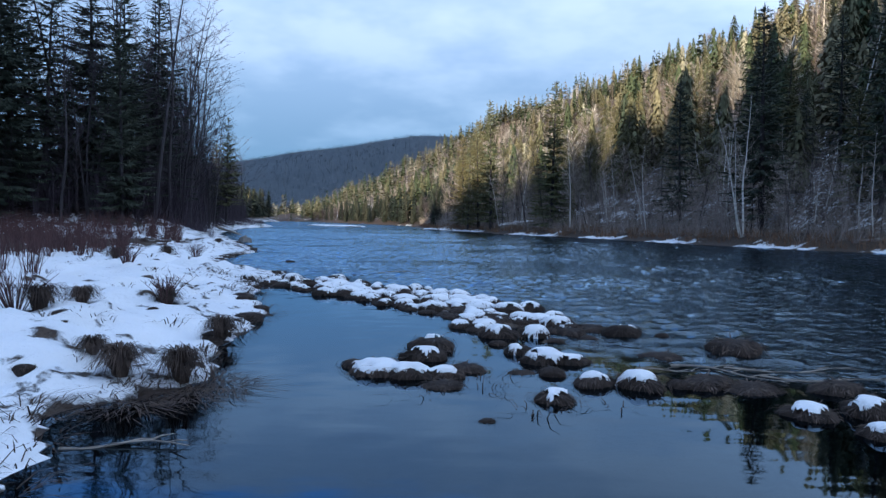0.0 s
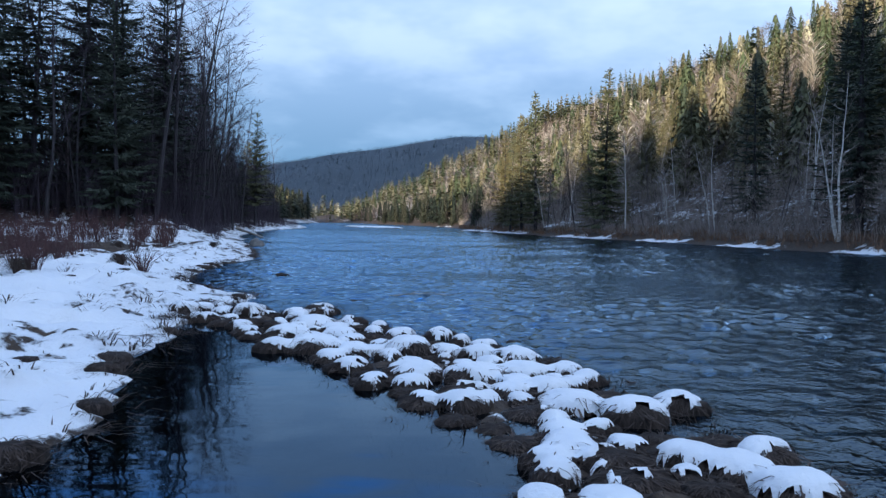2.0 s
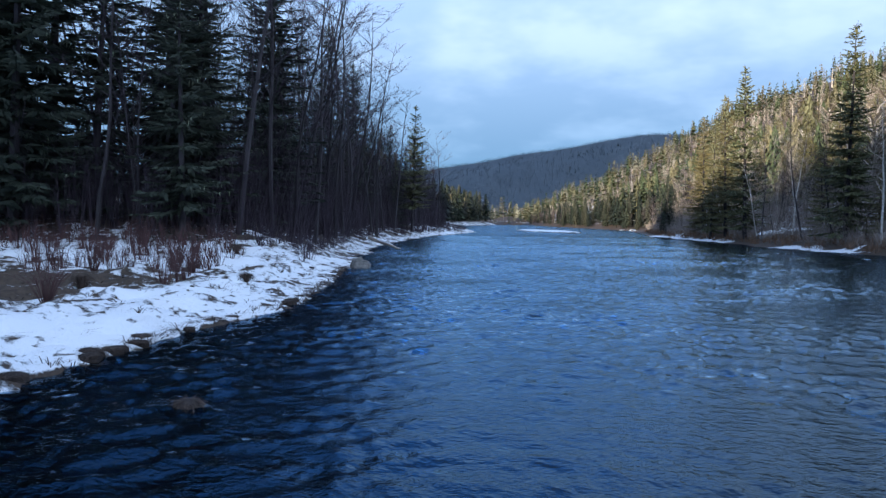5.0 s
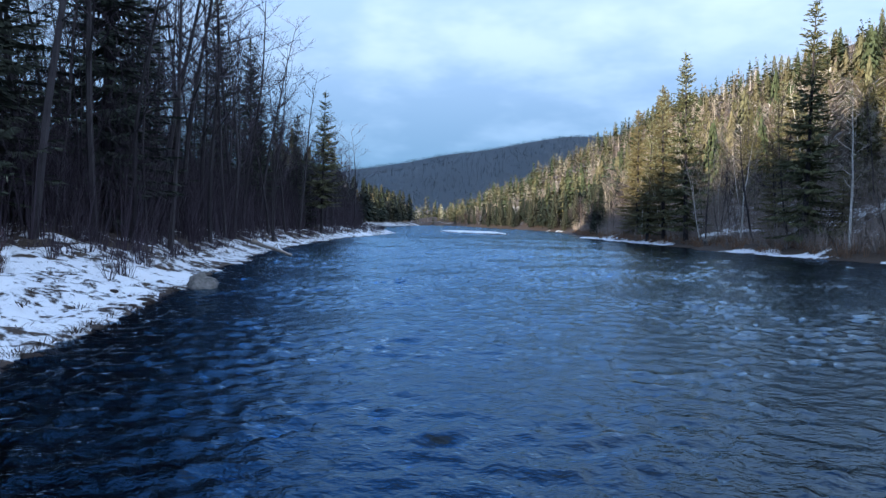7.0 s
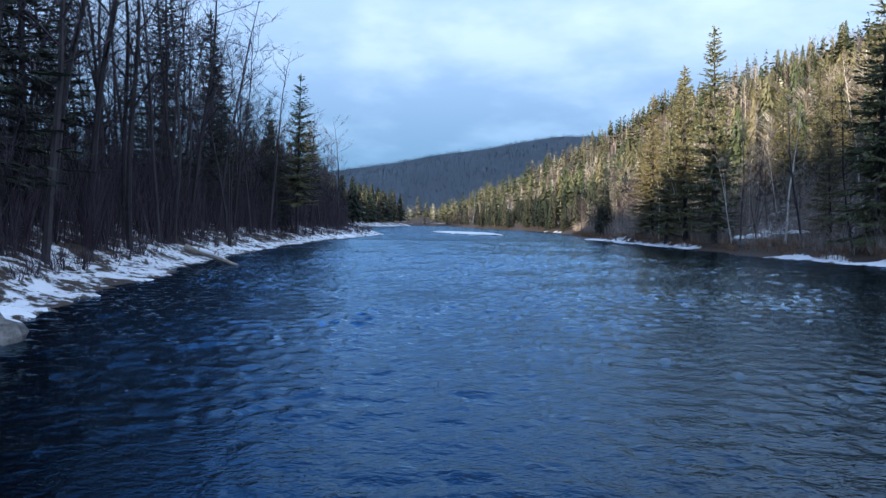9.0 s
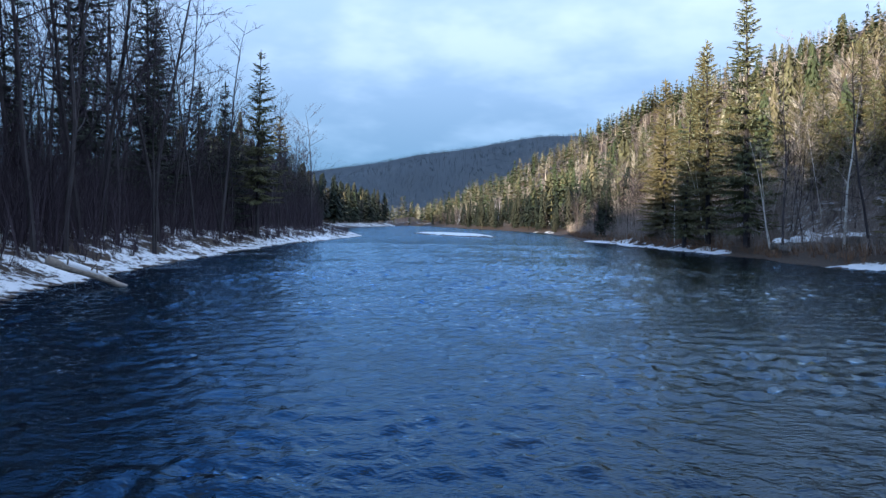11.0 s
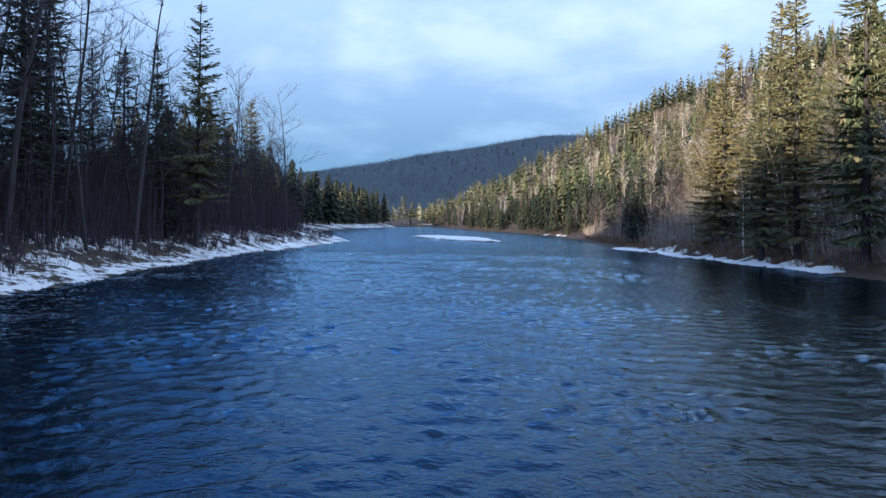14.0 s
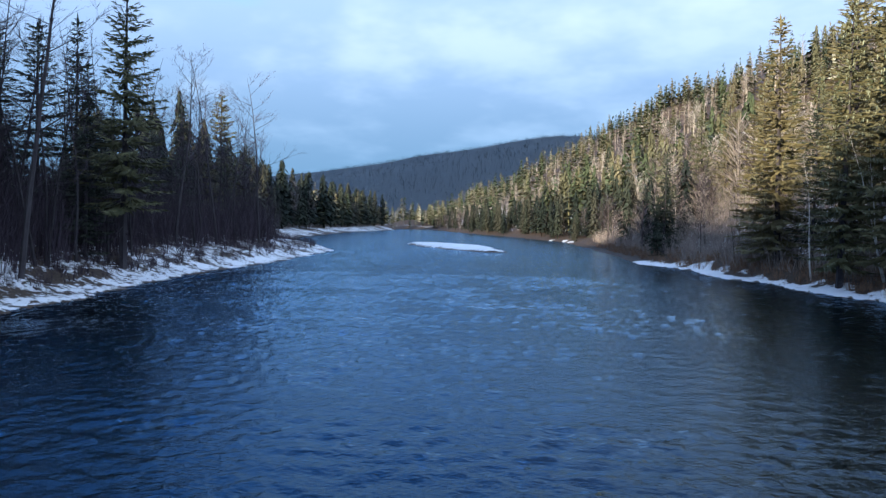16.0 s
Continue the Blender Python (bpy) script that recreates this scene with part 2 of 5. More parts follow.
def water_material():
    """Dark clear river water over its bed: a Fresnel gloss on a tinted clear body, with fine ripples on its waves."""
    m, nt, b = material("river_water")
    nt.nodes.remove(b)
    N, L = nt.nodes.new, nt.links.new
    calm = N("ShaderNodeAttribute"); calm.attribute_name = "calm"
    far = N("ShaderNodeAttribute"); far.attribute_name = "far"
    fine = noise_tex(nt, 6.0, 3, 0.6, (1.0, 1.25, 1.0)).outputs["Fac"]
    slow = noise_tex(nt, 1.3, 3, 0.5, (0.35, 1.0, 1.0)).outputs["Fac"]
    height = N("ShaderNodeMix"); height.data_type = "FLOAT"
    L(calm.outputs["Fac"], height.inputs["Factor"]); L(fine, height.inputs["A"]); L(slow, height.inputs["B"])
    amount = N("ShaderNodeMapRange")
    amount.inputs["To Min"].default_value, amount.inputs["To Max"].default_value = 0.50, 0.16
    L(calm.outputs["Fac"], amount.inputs["Value"])
    bp = N("ShaderNodeBump")
    bp.inputs["Distance"].default_value = RIPPLE
    L(amount.outputs[0], bp.inputs["Strength"]); L(height.outputs["Result"], bp.inputs["Height"])
    fres = N("ShaderNodeFresnel"); fres.inputs["IOR"].default_value = 1.34
    L(bp.outputs[0], fres.inputs["Normal"])
    gloss = N("ShaderNodeBsdfGlossy")
    gloss.inputs["Color"].default_value = (0.57, 0.78, 1.0, 1)
    chop = N("ShaderNodeMapRange")
    chop.inputs["To Min"].default_value, chop.inputs["To Max"].default_value = 0.035, 0.025
    L(calm.outputs["Fac"], chop.inputs["Value"])
    rough = N("ShaderNodeMath"); rough.operation = "MULTIPLY_ADD"; rough.inputs[1].default_value = 0.10
    L(far.outputs["Fac"], rough.inputs[0]); L(chop.outputs[0], rough.inputs[2])
    L(rough.outputs[0], gloss.inputs["Roughness"])
    L(bp.outputs[0], gloss.inputs["Normal"])
    body = N("ShaderNodeBsdfTransparent"); body.inputs["Color"].default_value = (0.085, 0.088, 0.092, 1)
    mix = N("ShaderNodeMixShader")
    L(fres.outputs[0], mix.inputs[0]); L(body.outputs[0], mix.inputs[1]); L(gloss.outputs[0], mix.inputs[2])
    L(mix.outputs[0], nt.nodes["Material Output"].inputs["Surface"])
    return m


M_GROUND = ground_material()
M_WATER = water_material()
M_SNOW = two_tone("snow", (0.63, 0.665, 0.725), (0.73, 0.755, 0.795), 2.5, 0.7, 16, 0.02)
M_BARK = two_tone("grey_bark", (0.020, 0.018, 0.022), (0.062, 0.056, 0.061), 3.0, 0.9, 9, 0.02, (1, 1, 0.25), 0.25)
M_BIRCH = two_tone("birch_bark", (0.26, 0.24, 0.22), (0.74, 0.72, 0.68), 2.2, 0.7, 7, 0.01, (1, 1, 3.0), 0.2)
# bank shade is coloured into these dark twigs, ambient light into the brush
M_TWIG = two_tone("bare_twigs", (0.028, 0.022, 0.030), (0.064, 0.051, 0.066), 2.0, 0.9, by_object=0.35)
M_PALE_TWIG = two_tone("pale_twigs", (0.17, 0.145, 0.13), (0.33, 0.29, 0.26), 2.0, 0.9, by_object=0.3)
M_LIT_BRUSH = two_tone("lit_grey_brush", (0.16, 0.136, 0.128), (0.36, 0.31, 0.28), 2.0, 0.9)
M_RED_TWIG = two_tone("red_shrub_stems", (0.042, 0.022, 0.025), (0.105, 0.056, 0.052), 2.0, 0.85)
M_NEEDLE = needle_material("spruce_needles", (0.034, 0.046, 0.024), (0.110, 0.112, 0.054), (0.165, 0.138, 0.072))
# darker copy of the needles, the forest edge's shade mixed into its colour
M_SHADED_NEEDLE = needle_material("shaded_spruce_needles", (0.020, 0.029, 0.024), (0.044, 0.054, 0.038), (0.042, 0.048, 0.034))
M_LICHEN = two_tone("beard_lichen", (0.17, 0.195, 0.13), (0.31, 0.34, 0.24), 4.0, 0.9)
M_SEDGE = two_tone("dead_sedge", (0.014, 0.011, 0.011), (0.088, 0.064, 0.052), 7.0, 0.85, by_object=0.25)
M_MOUND = two_tone("matted_sedge", (0.010, 0.008, 0.008), (0.042, 0.031, 0.026), 16.0, 0.9, 30, 0.02, (1, 1, 0.3))
M_STRAW = two_tone("straw_grass", (0.10, 0.062, 0.042), (0.27, 0.17, 0.11), 5.0, 0.9)
M_ROCK = two_tone("grey_rock", (0.06, 0.06, 0.06), (0.24, 0.23, 0.22), 4.0, 0.85, 9, 0.08)
M_DRIFT = two_tone("weathered_wood", (0.15, 0.13, 0.115), (0.38, 0.34, 0.30), 3.0, 0.85, 14, 0.01, (1, 6, 6))
M_WOODS = tint_material("far_woods")

# ---- mesh helpers ----


def mesh_object(name, verts, faces, mat, parent=None, label="", smooth=False):
    me = bpy.data.meshes.new(name)
    if isinstance(verts, np.ndarray) and isinstance(faces, np.ndarray):
        k = faces.shape[1]
        me.vertices.add(len(verts))
        me.vertices.foreach_set("co", verts.astype(np.float32).ravel())
        me.loops.add(faces.size)
        me.loops.foreach_set("vertex_index", faces.astype(np.int32).ravel())
        me.polygons.add(len(faces))
        me.polygons.foreach_set("loop_start", np.arange(0, faces.size, k, dtype=np.int32))
        me.polygons.foreach_set("loop_total", np.full(len(faces), k, dtype=np.int32))
        me.update(calc_edges=True)
    else:
        me.from_pydata([tuple(v) for v in verts], [], faces)
    me.materials.append(mat)
    if smooth:
        me.polygons.foreach_set("use_smooth", np.ones(len(me.polygons), dtype=bool))
    ob = new(name, me)
    if parent:
        ob.parent = parent
    if label:
        ob["label"] = label
    return ob


class Shape:
    """Gathers vertices and faces of one mesh."""

    def __init__(self):
        self.v, self.f = [], []

    def tube(self, pts, radii, sides=5):
        start = len(self.v)
        for i, p in enumerate(pts):
            d = (pts[min(i + 1, len(pts) - 1)] - pts[max(i - 1, 0)]).normalized()
            a = d.orthogonal().normalized()
            b = d.cross(a)
            for s in range(sides):
                t = 2 * math.pi * s / sides
                self.v.append(p + (a * math.cos(t) + b * math.sin(t)) * radii[i])
        for i in range(len(pts) - 1):
            for s in range(sides):
                q = start + i * sides
                self.f.append((q + s, q + (s + 1) % sides, q + sides + (s + 1) % sides, q + sides + s))

    def blade(self, base, tip, width, side):
        """A thin kite from base to tip."""
        mid = base.lerp(tip, 0.42)
        w = side.normalized() * width * 0.5
        n = len(self.v)
        self.v += [base, mid + w, tip, mid - w]
        self.f.append((n, n + 1, n + 2, n + 3))

    def strip(self, pts, width, side):
        """A narrow tapering strip along points."""
        n = len(self.v)
        w = side.normalized() * width * 0.5
        for i, p in enumerate(pts[:-1]):
            k = 1 - 0.6 * i / (len(pts) - 1)
            self.v += [p - w * k, p + w * k]
        self.v.append(pts[-1])
        for i in range(len(pts) - 2):
            q = n + 2 * i
            self.f.append((q, q + 1, q + 3, q + 2))
        q = n + 2 * (len(pts) - 2)
        self.f.append((q, q + 1, q + 2))

    def object(self, name, mat, parent=None, label="", smooth=False):
        return mesh_object(name, self.v, self.f, mat, parent, label, smooth)


def smoothstep(x, a, b):
    t = np.clip((x - a) / (b - a), 0, 1)
    return t * t * (3 - 2 * t)


def lumps(x, y, size, seed=0.0):
    """Cheap smooth noise in about -1..1 from a few turned waves."""
    out = 0
    for i in range(6):
        a = 0.7 + 2.399 * i + seed
        k = 2 * math.pi / size * (0.6 + 0.23 * i)
        out = out + np.sin((x * math.cos(a) + y * math.sin(a)) * k + 1.7 * i * i + seed * 5
                           + 1.3 * np.sin((x * math.sin(a * 1.7) - y * math.cos(a * 1.7)) * k * 0.53 + i))
    return out / 3.2


# ---- the lie of the land ----
LEFT_SHORE = [(-60, 4), (0, -1.4), (9, -1.9), (12.0, -2.05), (12.6, -2.1), (13.2, -2.5), (13.8, -2.8), (14.3, -2.25), (15.3, -1.8), (16.4, -2.2), (17.5, -2.45), (20.4, -2.65),
              (21.4, -3.0), (22.6, -3.6), (24.7, -4.0), (27.6, -4.9), (28.6, -4.6), (29.7, -4.5), (30.6, -5.5), (33.2, -7.6), (37.5, -8.75), (40.8, -9.4),
              (44.2, -9.5), (46.0, -10.0), (48.3, -10.9), (50.5, -11.6), (57.2, -14.4), (59.5, -15.0), (64, -17.1), (68.3, -18.9), (73, -20.3), (80, -23.0),
              (86, -25.0), (93.5, -26.9), (105, -30.0), (114, -31.9), (119, -33), (128, -34.6), (140, -35.6), (155, -38.3), (166, -40),
              (169, -48), (200, -60), (239, -74), (322, -92), (440, -106), (462, -135), (480, -330), (2000, -900)]
RIGHT_SHORE = [(-60, 45), (0, 38), (30, 30.5), (51, 24), (55.5, 20.8), (66.7, 16.9), (84, 12.2), (90, 8.8), (101, 4.8), (112, 2.2), (122, -0.6),
               (131, -3), (150, -8), (190, -12.6), (225, -18), (268, -31), (317, -48), (470, -97), (500, -150), (522, -330), (2000, -800)]
HILL_FOOT = [p for p in RIGHT_SHORE if p[0] <= 470] + [(900, -235), (2000, -235)]
FOREST_EDGE = [(-20, -130), (20, -88), (35, -70), (46, -48), (53, -33), (56.5, -22.5), (61, -20.3), (65, -20.8), (70, -22.5), (80, -26), (101, -33), (128, -39),
               (160, -44), (169, -53), (200, -65), (239, -78), (322, -96), (440, -110), (465, -150), (480, -340), (2000, -910)]
BAR = [(-4.3, 27.2), (-3.2, 26.4), (-2.2, 25.4), (-1.0, 24.2), (0.2, 22.4), (1.1, 20.6), (1.7, 19.0), (1.9, 17.8)]
BAR_HALF = [0.8, 1.0, 1.2, 1.3, 1.2, 1.1, 1.0, 0.6]
ISLAND = [(-36.0, 196.0), (-30.0, 185.0), (-22.6, 169.0)]


def shore(table, y):
    return np.interp(y, [p[0] for p in table], [p[1] for p in table])


def to_line(x, y, pts):
    """Distance to a line of points, and how far along it (in points) the nearest place lies."""
    best, at = np.full(np.shape(x), 1e9), np.zeros(np.shape(x))
    for i in range(len(pts) - 1):
        (ax, ay), (bx, by) = pts[i], pts[i + 1]
        dx, dy = bx - ax, by - ay
        t = np.clip(((x - ax) * dx + (y - ay) * dy) / (dx * dx + dy * dy), 0, 1)
        d = np.hypot(x - ax - t * dx, y - ay - t * dy)
        at = np.where(d < best, i + t, at)
        best = np.minimum(best, d)
    return best, at


def bar_depth(x, y):
    """How far inside the tussock bar a place lies, in metres."""
    d, at = to_line(x, y, BAR)
    return np.interp(at, range(len(BAR)), BAR_HALF) - d


LIGHT = (math.sin(radians(SUN_BEARING)), math.cos(radians(SUN_BEARING)))


def land(x, y):
    """Height of the ground, and how much snow lies there."""
    x, y = np.asarray(x, float), np.asarray(y, float)
    near = np.exp(-np.maximum(y - 60, 0) / 60)
    wob = (0.16 * lumps(x, y, 1.3) + 0.05 * lumps(x, y, 0.5, 2.0)) * near + 0.3 * lumps(x, y, 7.0, 1.0) * smoothstep(y, 60, 80)
    dl = (shore(LEFT_SHORE, y) - x) * 0.92 + wob * np.where(y < 60, 0.6, 1.0)
    dr = (x - shore(RIGHT_SHORE, y)) * 0.93 + 0.5 * lumps(x, y, 9.0, 2.0)
    df = (shore(FOREST_EDGE, y) - x) * 0.8
    # river bed
    inside = np.minimum(-dl, -dr)
    z = -np.clip(0.10 + 0.16 * inside, 0.0, 1.5) + 0.05 * lumps(x, y, 0.9, 3.0)
    # left bank: low snowy flat, then woods on a gentle rise
    zl = -0.06 + 0.14 * smoothstep(dl, -0.06, 0.12) + 0.27 * smoothstep(dl, 0.08, 2.8) + 0.35 * smoothstep(dl, 3, 14)
    zl += (0.075 * lumps(x, y, 0.8, 4.0) + 0.05 * lumps(x, y, 0.5, 6.0) * near + 0.10 * lumps(x, y, 2.2, 5.0)) * smoothstep(dl, 0.1, 1.0)
    zl += 0.95 * smoothstep(dl, 0.6, 5.5) * smoothstep(y, 48, 62) + 0.5 * smoothstep(df, -1, 4) + 0.02 * np.clip(df, 0, 60) + 0.10 * np.clip(df - 60, 0, 250) + 0.15 * lumps(x, y, 6, 6.0) * smoothstep(df, 0, 4)
    z = np.where(dl > -0.05, np.maximum(z, zl), z)
    # right bank: shelf, then the valley side
    zr = -0.06 + 0.16 * smoothstep(dr, -0.1, 1.0) + 0.55 * smoothstep(dr, 1.2, 3.0) + 1.2 * smoothstep(dr, 3.0, 7.5)
    side = np.clip((x - shore(HILL_FOOT, y)) * 0.93 - 6, 0, None)
    side = side * (1 + 0.16 * (1 - smoothstep(y, 85, 140)))
    zr += 88 * (1 - np.exp(-(0.49 * side / 88) - (side / 140.0) ** 3)) * (1 - 0.8 * smoothstep(y, 520, 900))
    zr += smoothstep(dr, 2, 9) * (0.15 * lumps(x, y, 3.1, 7.0) + 0.4 * lumps(x, y, 11, 8.0)) + smoothstep(dr, 20, 60) * 3.0 * lumps(x, y, 90, 9.0)
    z = np.where(dr > -0.1, np.maximum(z, zr), z)
    # tussock bar and its shallows
    db = bar_depth(x, y) + 0.15 * lumps(x, y, 0.8, 11.0)
    z = np.maximum(z, -0.36 + 0.30 * smoothstep(db, -1.2, 0.3) + 0.04 * smoothstep(db, 0.3, 0.8) + 0.04 * lumps(x, y, 0.5, 12.0) + 0.06 * lumps(x, y, 1.1, 16.0) * smoothstep(db, 0.1, 0.5))
    shoal = np.exp(-(((x - 3.6) / 2.4) ** 2 + ((y - 15.6) / 2.0) ** 2))
    z = np.maximum(z, -0.60 + 0.52 * shoal + 0.03 * lumps(x, y, 0.6, 13.0))
    # gravel island
    di, ai = to_line(x, y, ISLAND)
    zi = -0.4 + 0.72 * smoothstep(np.interp(ai, [0, 1, 2], [3.4, 4.6, 2.4]) - di + 0.4 * lumps(x, y, 16, 14.0), -1.2, 1.6)
    z = np.maximum(z, zi)
    # unseen ridge added behind, crest shaped to keep the low sun off the river
    s = x * LIGHT[0] + y * LIGHT[1]
    u = x * LIGHT[1] - y * LIGHT[0]
    crest = 67.0 + 34 * smoothstep(u, -30, 15) + 6 * smoothstep(-u, 60, 90) + 27 * smoothstep(-u, 130, 225)
    z = np.maximum(z, crest * np.exp(-((s + 150) / 52) ** 2) - 3)
    # unseen high ground added beyond it to the west, to shadow the mountain
    z = np.maximum(z, 640 * np.exp(-((s - 10) / 150) ** 2) * smoothstep(-u, 470, 620) - 5)
    # the mountain that closes the valley
    ridge = np.interp(x, [-1500, -760, -560, -477, -273, -120, 60, 300, 900], [70, 92, 104, 119, 149, 173, 176, 150, 120])
    far = ridge * smoothstep(y, 800, 1620) * (1 + 0.03 * lumps(x, y, 300, 15.0)) - 0.02 * np.clip(y - 1650, 0, None)
    z = np.maximum(z, np.where(y > 700, far, -9))
    peak = 182 * np.exp(-((x + 900) / 230) ** 2 - ((y - 2430) / 230) ** 2)
    z = np.maximum(z, peak - 9)
    # snow cover
    snow = np.where(dl > -0.12, (0.64 + 0.06 * (1 - smoothstep(y, 30, 50))) * smoothstep(dl, -0.13, -0.03), 0.0)
    snow = snow - 0.09 * smoothstep(dl, 0.0, 0.3) * (1 - smoothstep(dl, 1.0, 3.0)) * smoothstep(lumps(x, y, 1.7, 26.0), -0.4, 0.4)
    snow = np.where(df > -3.5, np.minimum(snow, 0.62 - 0.07 * smoothstep(df, -3.5, -1.0) - 0.12 * smoothstep(df, 0, 4)), snow)
    shrubs = smoothstep(-x, 11, 17) * smoothstep(y, 12, 18) * (1 - smoothstep(y, 44, 54)) * (1 - smoothstep(df, -30, -2))
    snow = snow - 0.30 * shrubs - 0.10 * smoothstep(lumps(x, y, 1.1, 21.0), 0.6, 1.2) * near - 0.16 * smoothstep(lumps(x, y, 0.45, 22.0), 0.75, 1.2) * near
    snow = snow - 0.19 * smoothstep(lumps(x, y, 3.2, 25.0), -0.1, 0.6) * smoothstep(dl, 0.8, 2.0) * smoothstep(y, 50, 62)
    strips = sum(smoothstep(y, a - 1, a + 1) * (1 - smoothstep(y, b - 1, b + 1)) for a, b in ((48, 53), (55, 62), (66, 73), (79, 86), (89, 101), (114, 152), (215, 235)))
    snow_r = 0.70 * smoothstep(dr, 0.05, 0.35) * (1 - smoothstep(dr + 0.8 * lumps(x, y, 2.6, 23.0), 1.3, 2.7)) * strips
    snow_r = np.maximum(snow_r, 0.45 * smoothstep(dr, 3, 6) - 0.2 * smoothstep(dr, 18, 36))
    snow = np.where(dr > 0, snow_r, snow)
    snow = np.where(zi > 0.12, 0.85, snow)
    snow = np.where((db > 0.30) & (dl < 0), 0.40 - 0.2 * smoothstep(lumps(x, y, 0.8, 17.0), 0.0, 0.7), snow)
    snow = np.where(y > 700, np.where(peak > 60, 0.62, 0.33), snow)
    return z, snow


def ground_z(x, y):
    return float(land(np.array([x]), np.array([y]))[0][0])


def steps(*spans):
    """Grid lines: spans of (from, to, step)."""
    out = []
    for a, b, d in spans:
        out += list(np.arange(a, b - 1e-6, d))
    return np.array(out + [spans[-1][1]])


def grid_mesh(name, xs, ys, height, mat, smooth=True):
    X, Y = np.meshgrid(xs, ys)
    Z = height(X, Y)
    verts = np.stack([X, Y, Z], -1).reshape(-1, 3)
    nx, ny = len(xs), len(ys)
    i = (np.arange(ny - 1)[:, None] * nx + np.arange(nx - 1)[None]).ravel()
    faces = np.stack([i, i + 1, i + nx + 1, i + nx], -1)
    return mesh_object(name, verts, faces, mat, smooth=smooth), X, Y


def set_float(ob, name, values):
    at = ob.data.attributes.new(name, "FLOAT", "POINT")
    at.data.foreach_set("value", np.asarray(values, np.float32).ravel())


gx = steps((-3000, -400, 130), (-400, -120, 14), (-120, -40, 2.5), (-40, -16, 0.6), (-16, 6, 0.24), (6, 30, 0.6), (30, 80, 2.5), (80, 260, 9), (260, 3000, 137))
gy = steps((-700, -60, 20), (-60, 8, 3), (8, 32, 0.21), (32, 66, 0.45), (66, 130, 1.0), (130, 165, 1.6), (165, 205, 0.8), (205, 560, 7), (560, 1800, 31), (1800, 4600, 140))
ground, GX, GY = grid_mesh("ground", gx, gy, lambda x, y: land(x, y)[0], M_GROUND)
set_float(ground, "snow", land(GX, GY)[1])
# how strongly the haze colour covers the ground, growing with distance
set_float(ground, "haze", smoothstep(GY, 600, 760) * 0.9)
tagged(ground, "snow-covered river banks and wooded valley sides with brown litter", "ground", kind="structure")

# ---- the river: a rippled surface where it is passed close by, a plain one far off ----
def waves(x, y):
    """Wind ripples: many small turned waves, stronger and weaker in patches."""
    rg = np.random.default_rng(77)
    wx, wy = x + 0.12 * lumps(x, y, 1.3, 31.0), y + 0.12 * lumps(x, y, 1.6, 32.0)
    out = np.zeros(np.shape(x))
    for i in range(44):
        size = 0.23 * (0.8 / 0.23) ** ((i / 43) ** 2.2)
        a = rg.uniform(0.1, 3.0)
        k = 2 * math.pi / size
        out += WAVE_SLOPE * size / (2 * math.pi) * np.sin((wx * math.cos(a) + wy * math.sin(a)) * k + rg.uniform(0, 6.28))
    return out * (0.8 + 0.35 * lumps(x, y, 11.0, 33.0) + 0.25 * lumps(x, y, 4.0, 34.0))


def calmness(x, y):
    """1 in the still water behind the bar and under the bank, 0 in the stream."""
    edge = np.interp(x, [p[0] for p in BAR] + [4.5, 8, 14], [p[1] for p in BAR] + [15.4, 13.0, 8.0])
    return smoothstep(edge - y, -0.6, 1.2) * smoothstep(x, -12, -6)


def patch_mesh(X, Y, rows):
    Z = waves(X, Y) * (1 - 0.93 * calmness(X, Y)) * smoothstep(Y, 8, 10) * (1 - smoothstep(Y, 150, 180))
    n, m = X.shape
    i = (np.arange(n - 1)[:, None] * m + np.arange(m - 1)[None]).ravel() + rows
    return np.stack([X, Y, Z], -1).reshape(-1, 3), np.stack([i, i + 1, i + m + 1, i + m], -1)


def river():
    across = steps((0, 20, 0.105), (20, 30, 0.18), (30, 46, 0.35))
    ys = steps((8, 96, 0.11), (96, 130, 0.2), (130, 180, 0.45))
    smooth_left = np.interp(ys, [8, 20, 30, 45, 60, 80, 110, 140, 165, 180], [-4.5, -5, -7, -12, -17, -25, -33, -38, -43, -56])
    smooth_right = np.interp(ys, [8, 30, 51, 66, 84, 101, 122, 150, 180], [41, 35, 28, 20, 15.5, 8.5, 3, -4, -8])
    X = smooth_left[:, None] + across[None] / across[-1] * (smooth_right - smooth_left)[:, None]
    v1, f1 = patch_mesh(X, np.repeat(ys[:, None], len(across), 1), 0)
    v2, f2 = patch_mesh(*np.meshgrid(steps((-30, 60, 5)), steps((-60, 8, 4))), len(v1))
    v3, f3 = patch_mesh(*np.meshgrid(steps((-420, -60, 12), (-60, 20, 2)), steps((180, 300, 3), (300, 560, 12))), len(v1) + len(v2))
    verts = np.concatenate([v1, v2, v3])
    ob = mesh_object("water", verts, np.concatenate([f1, f2, f3]), M_WATER, smooth=True)
    set_float(ob, "calm", calmness(verts[:, 0], verts[:, 1]))
    set_float(ob, "far", smoothstep(verts[:, 1], 95, 170))
    return tagged(ob, "dark blue rippled river reflecting the cloudy sky", "river", kind="structure")


river()

# ---- trees ----


def thing(name, label, category, group=""):
    return tagged(new(name), label, category, group)


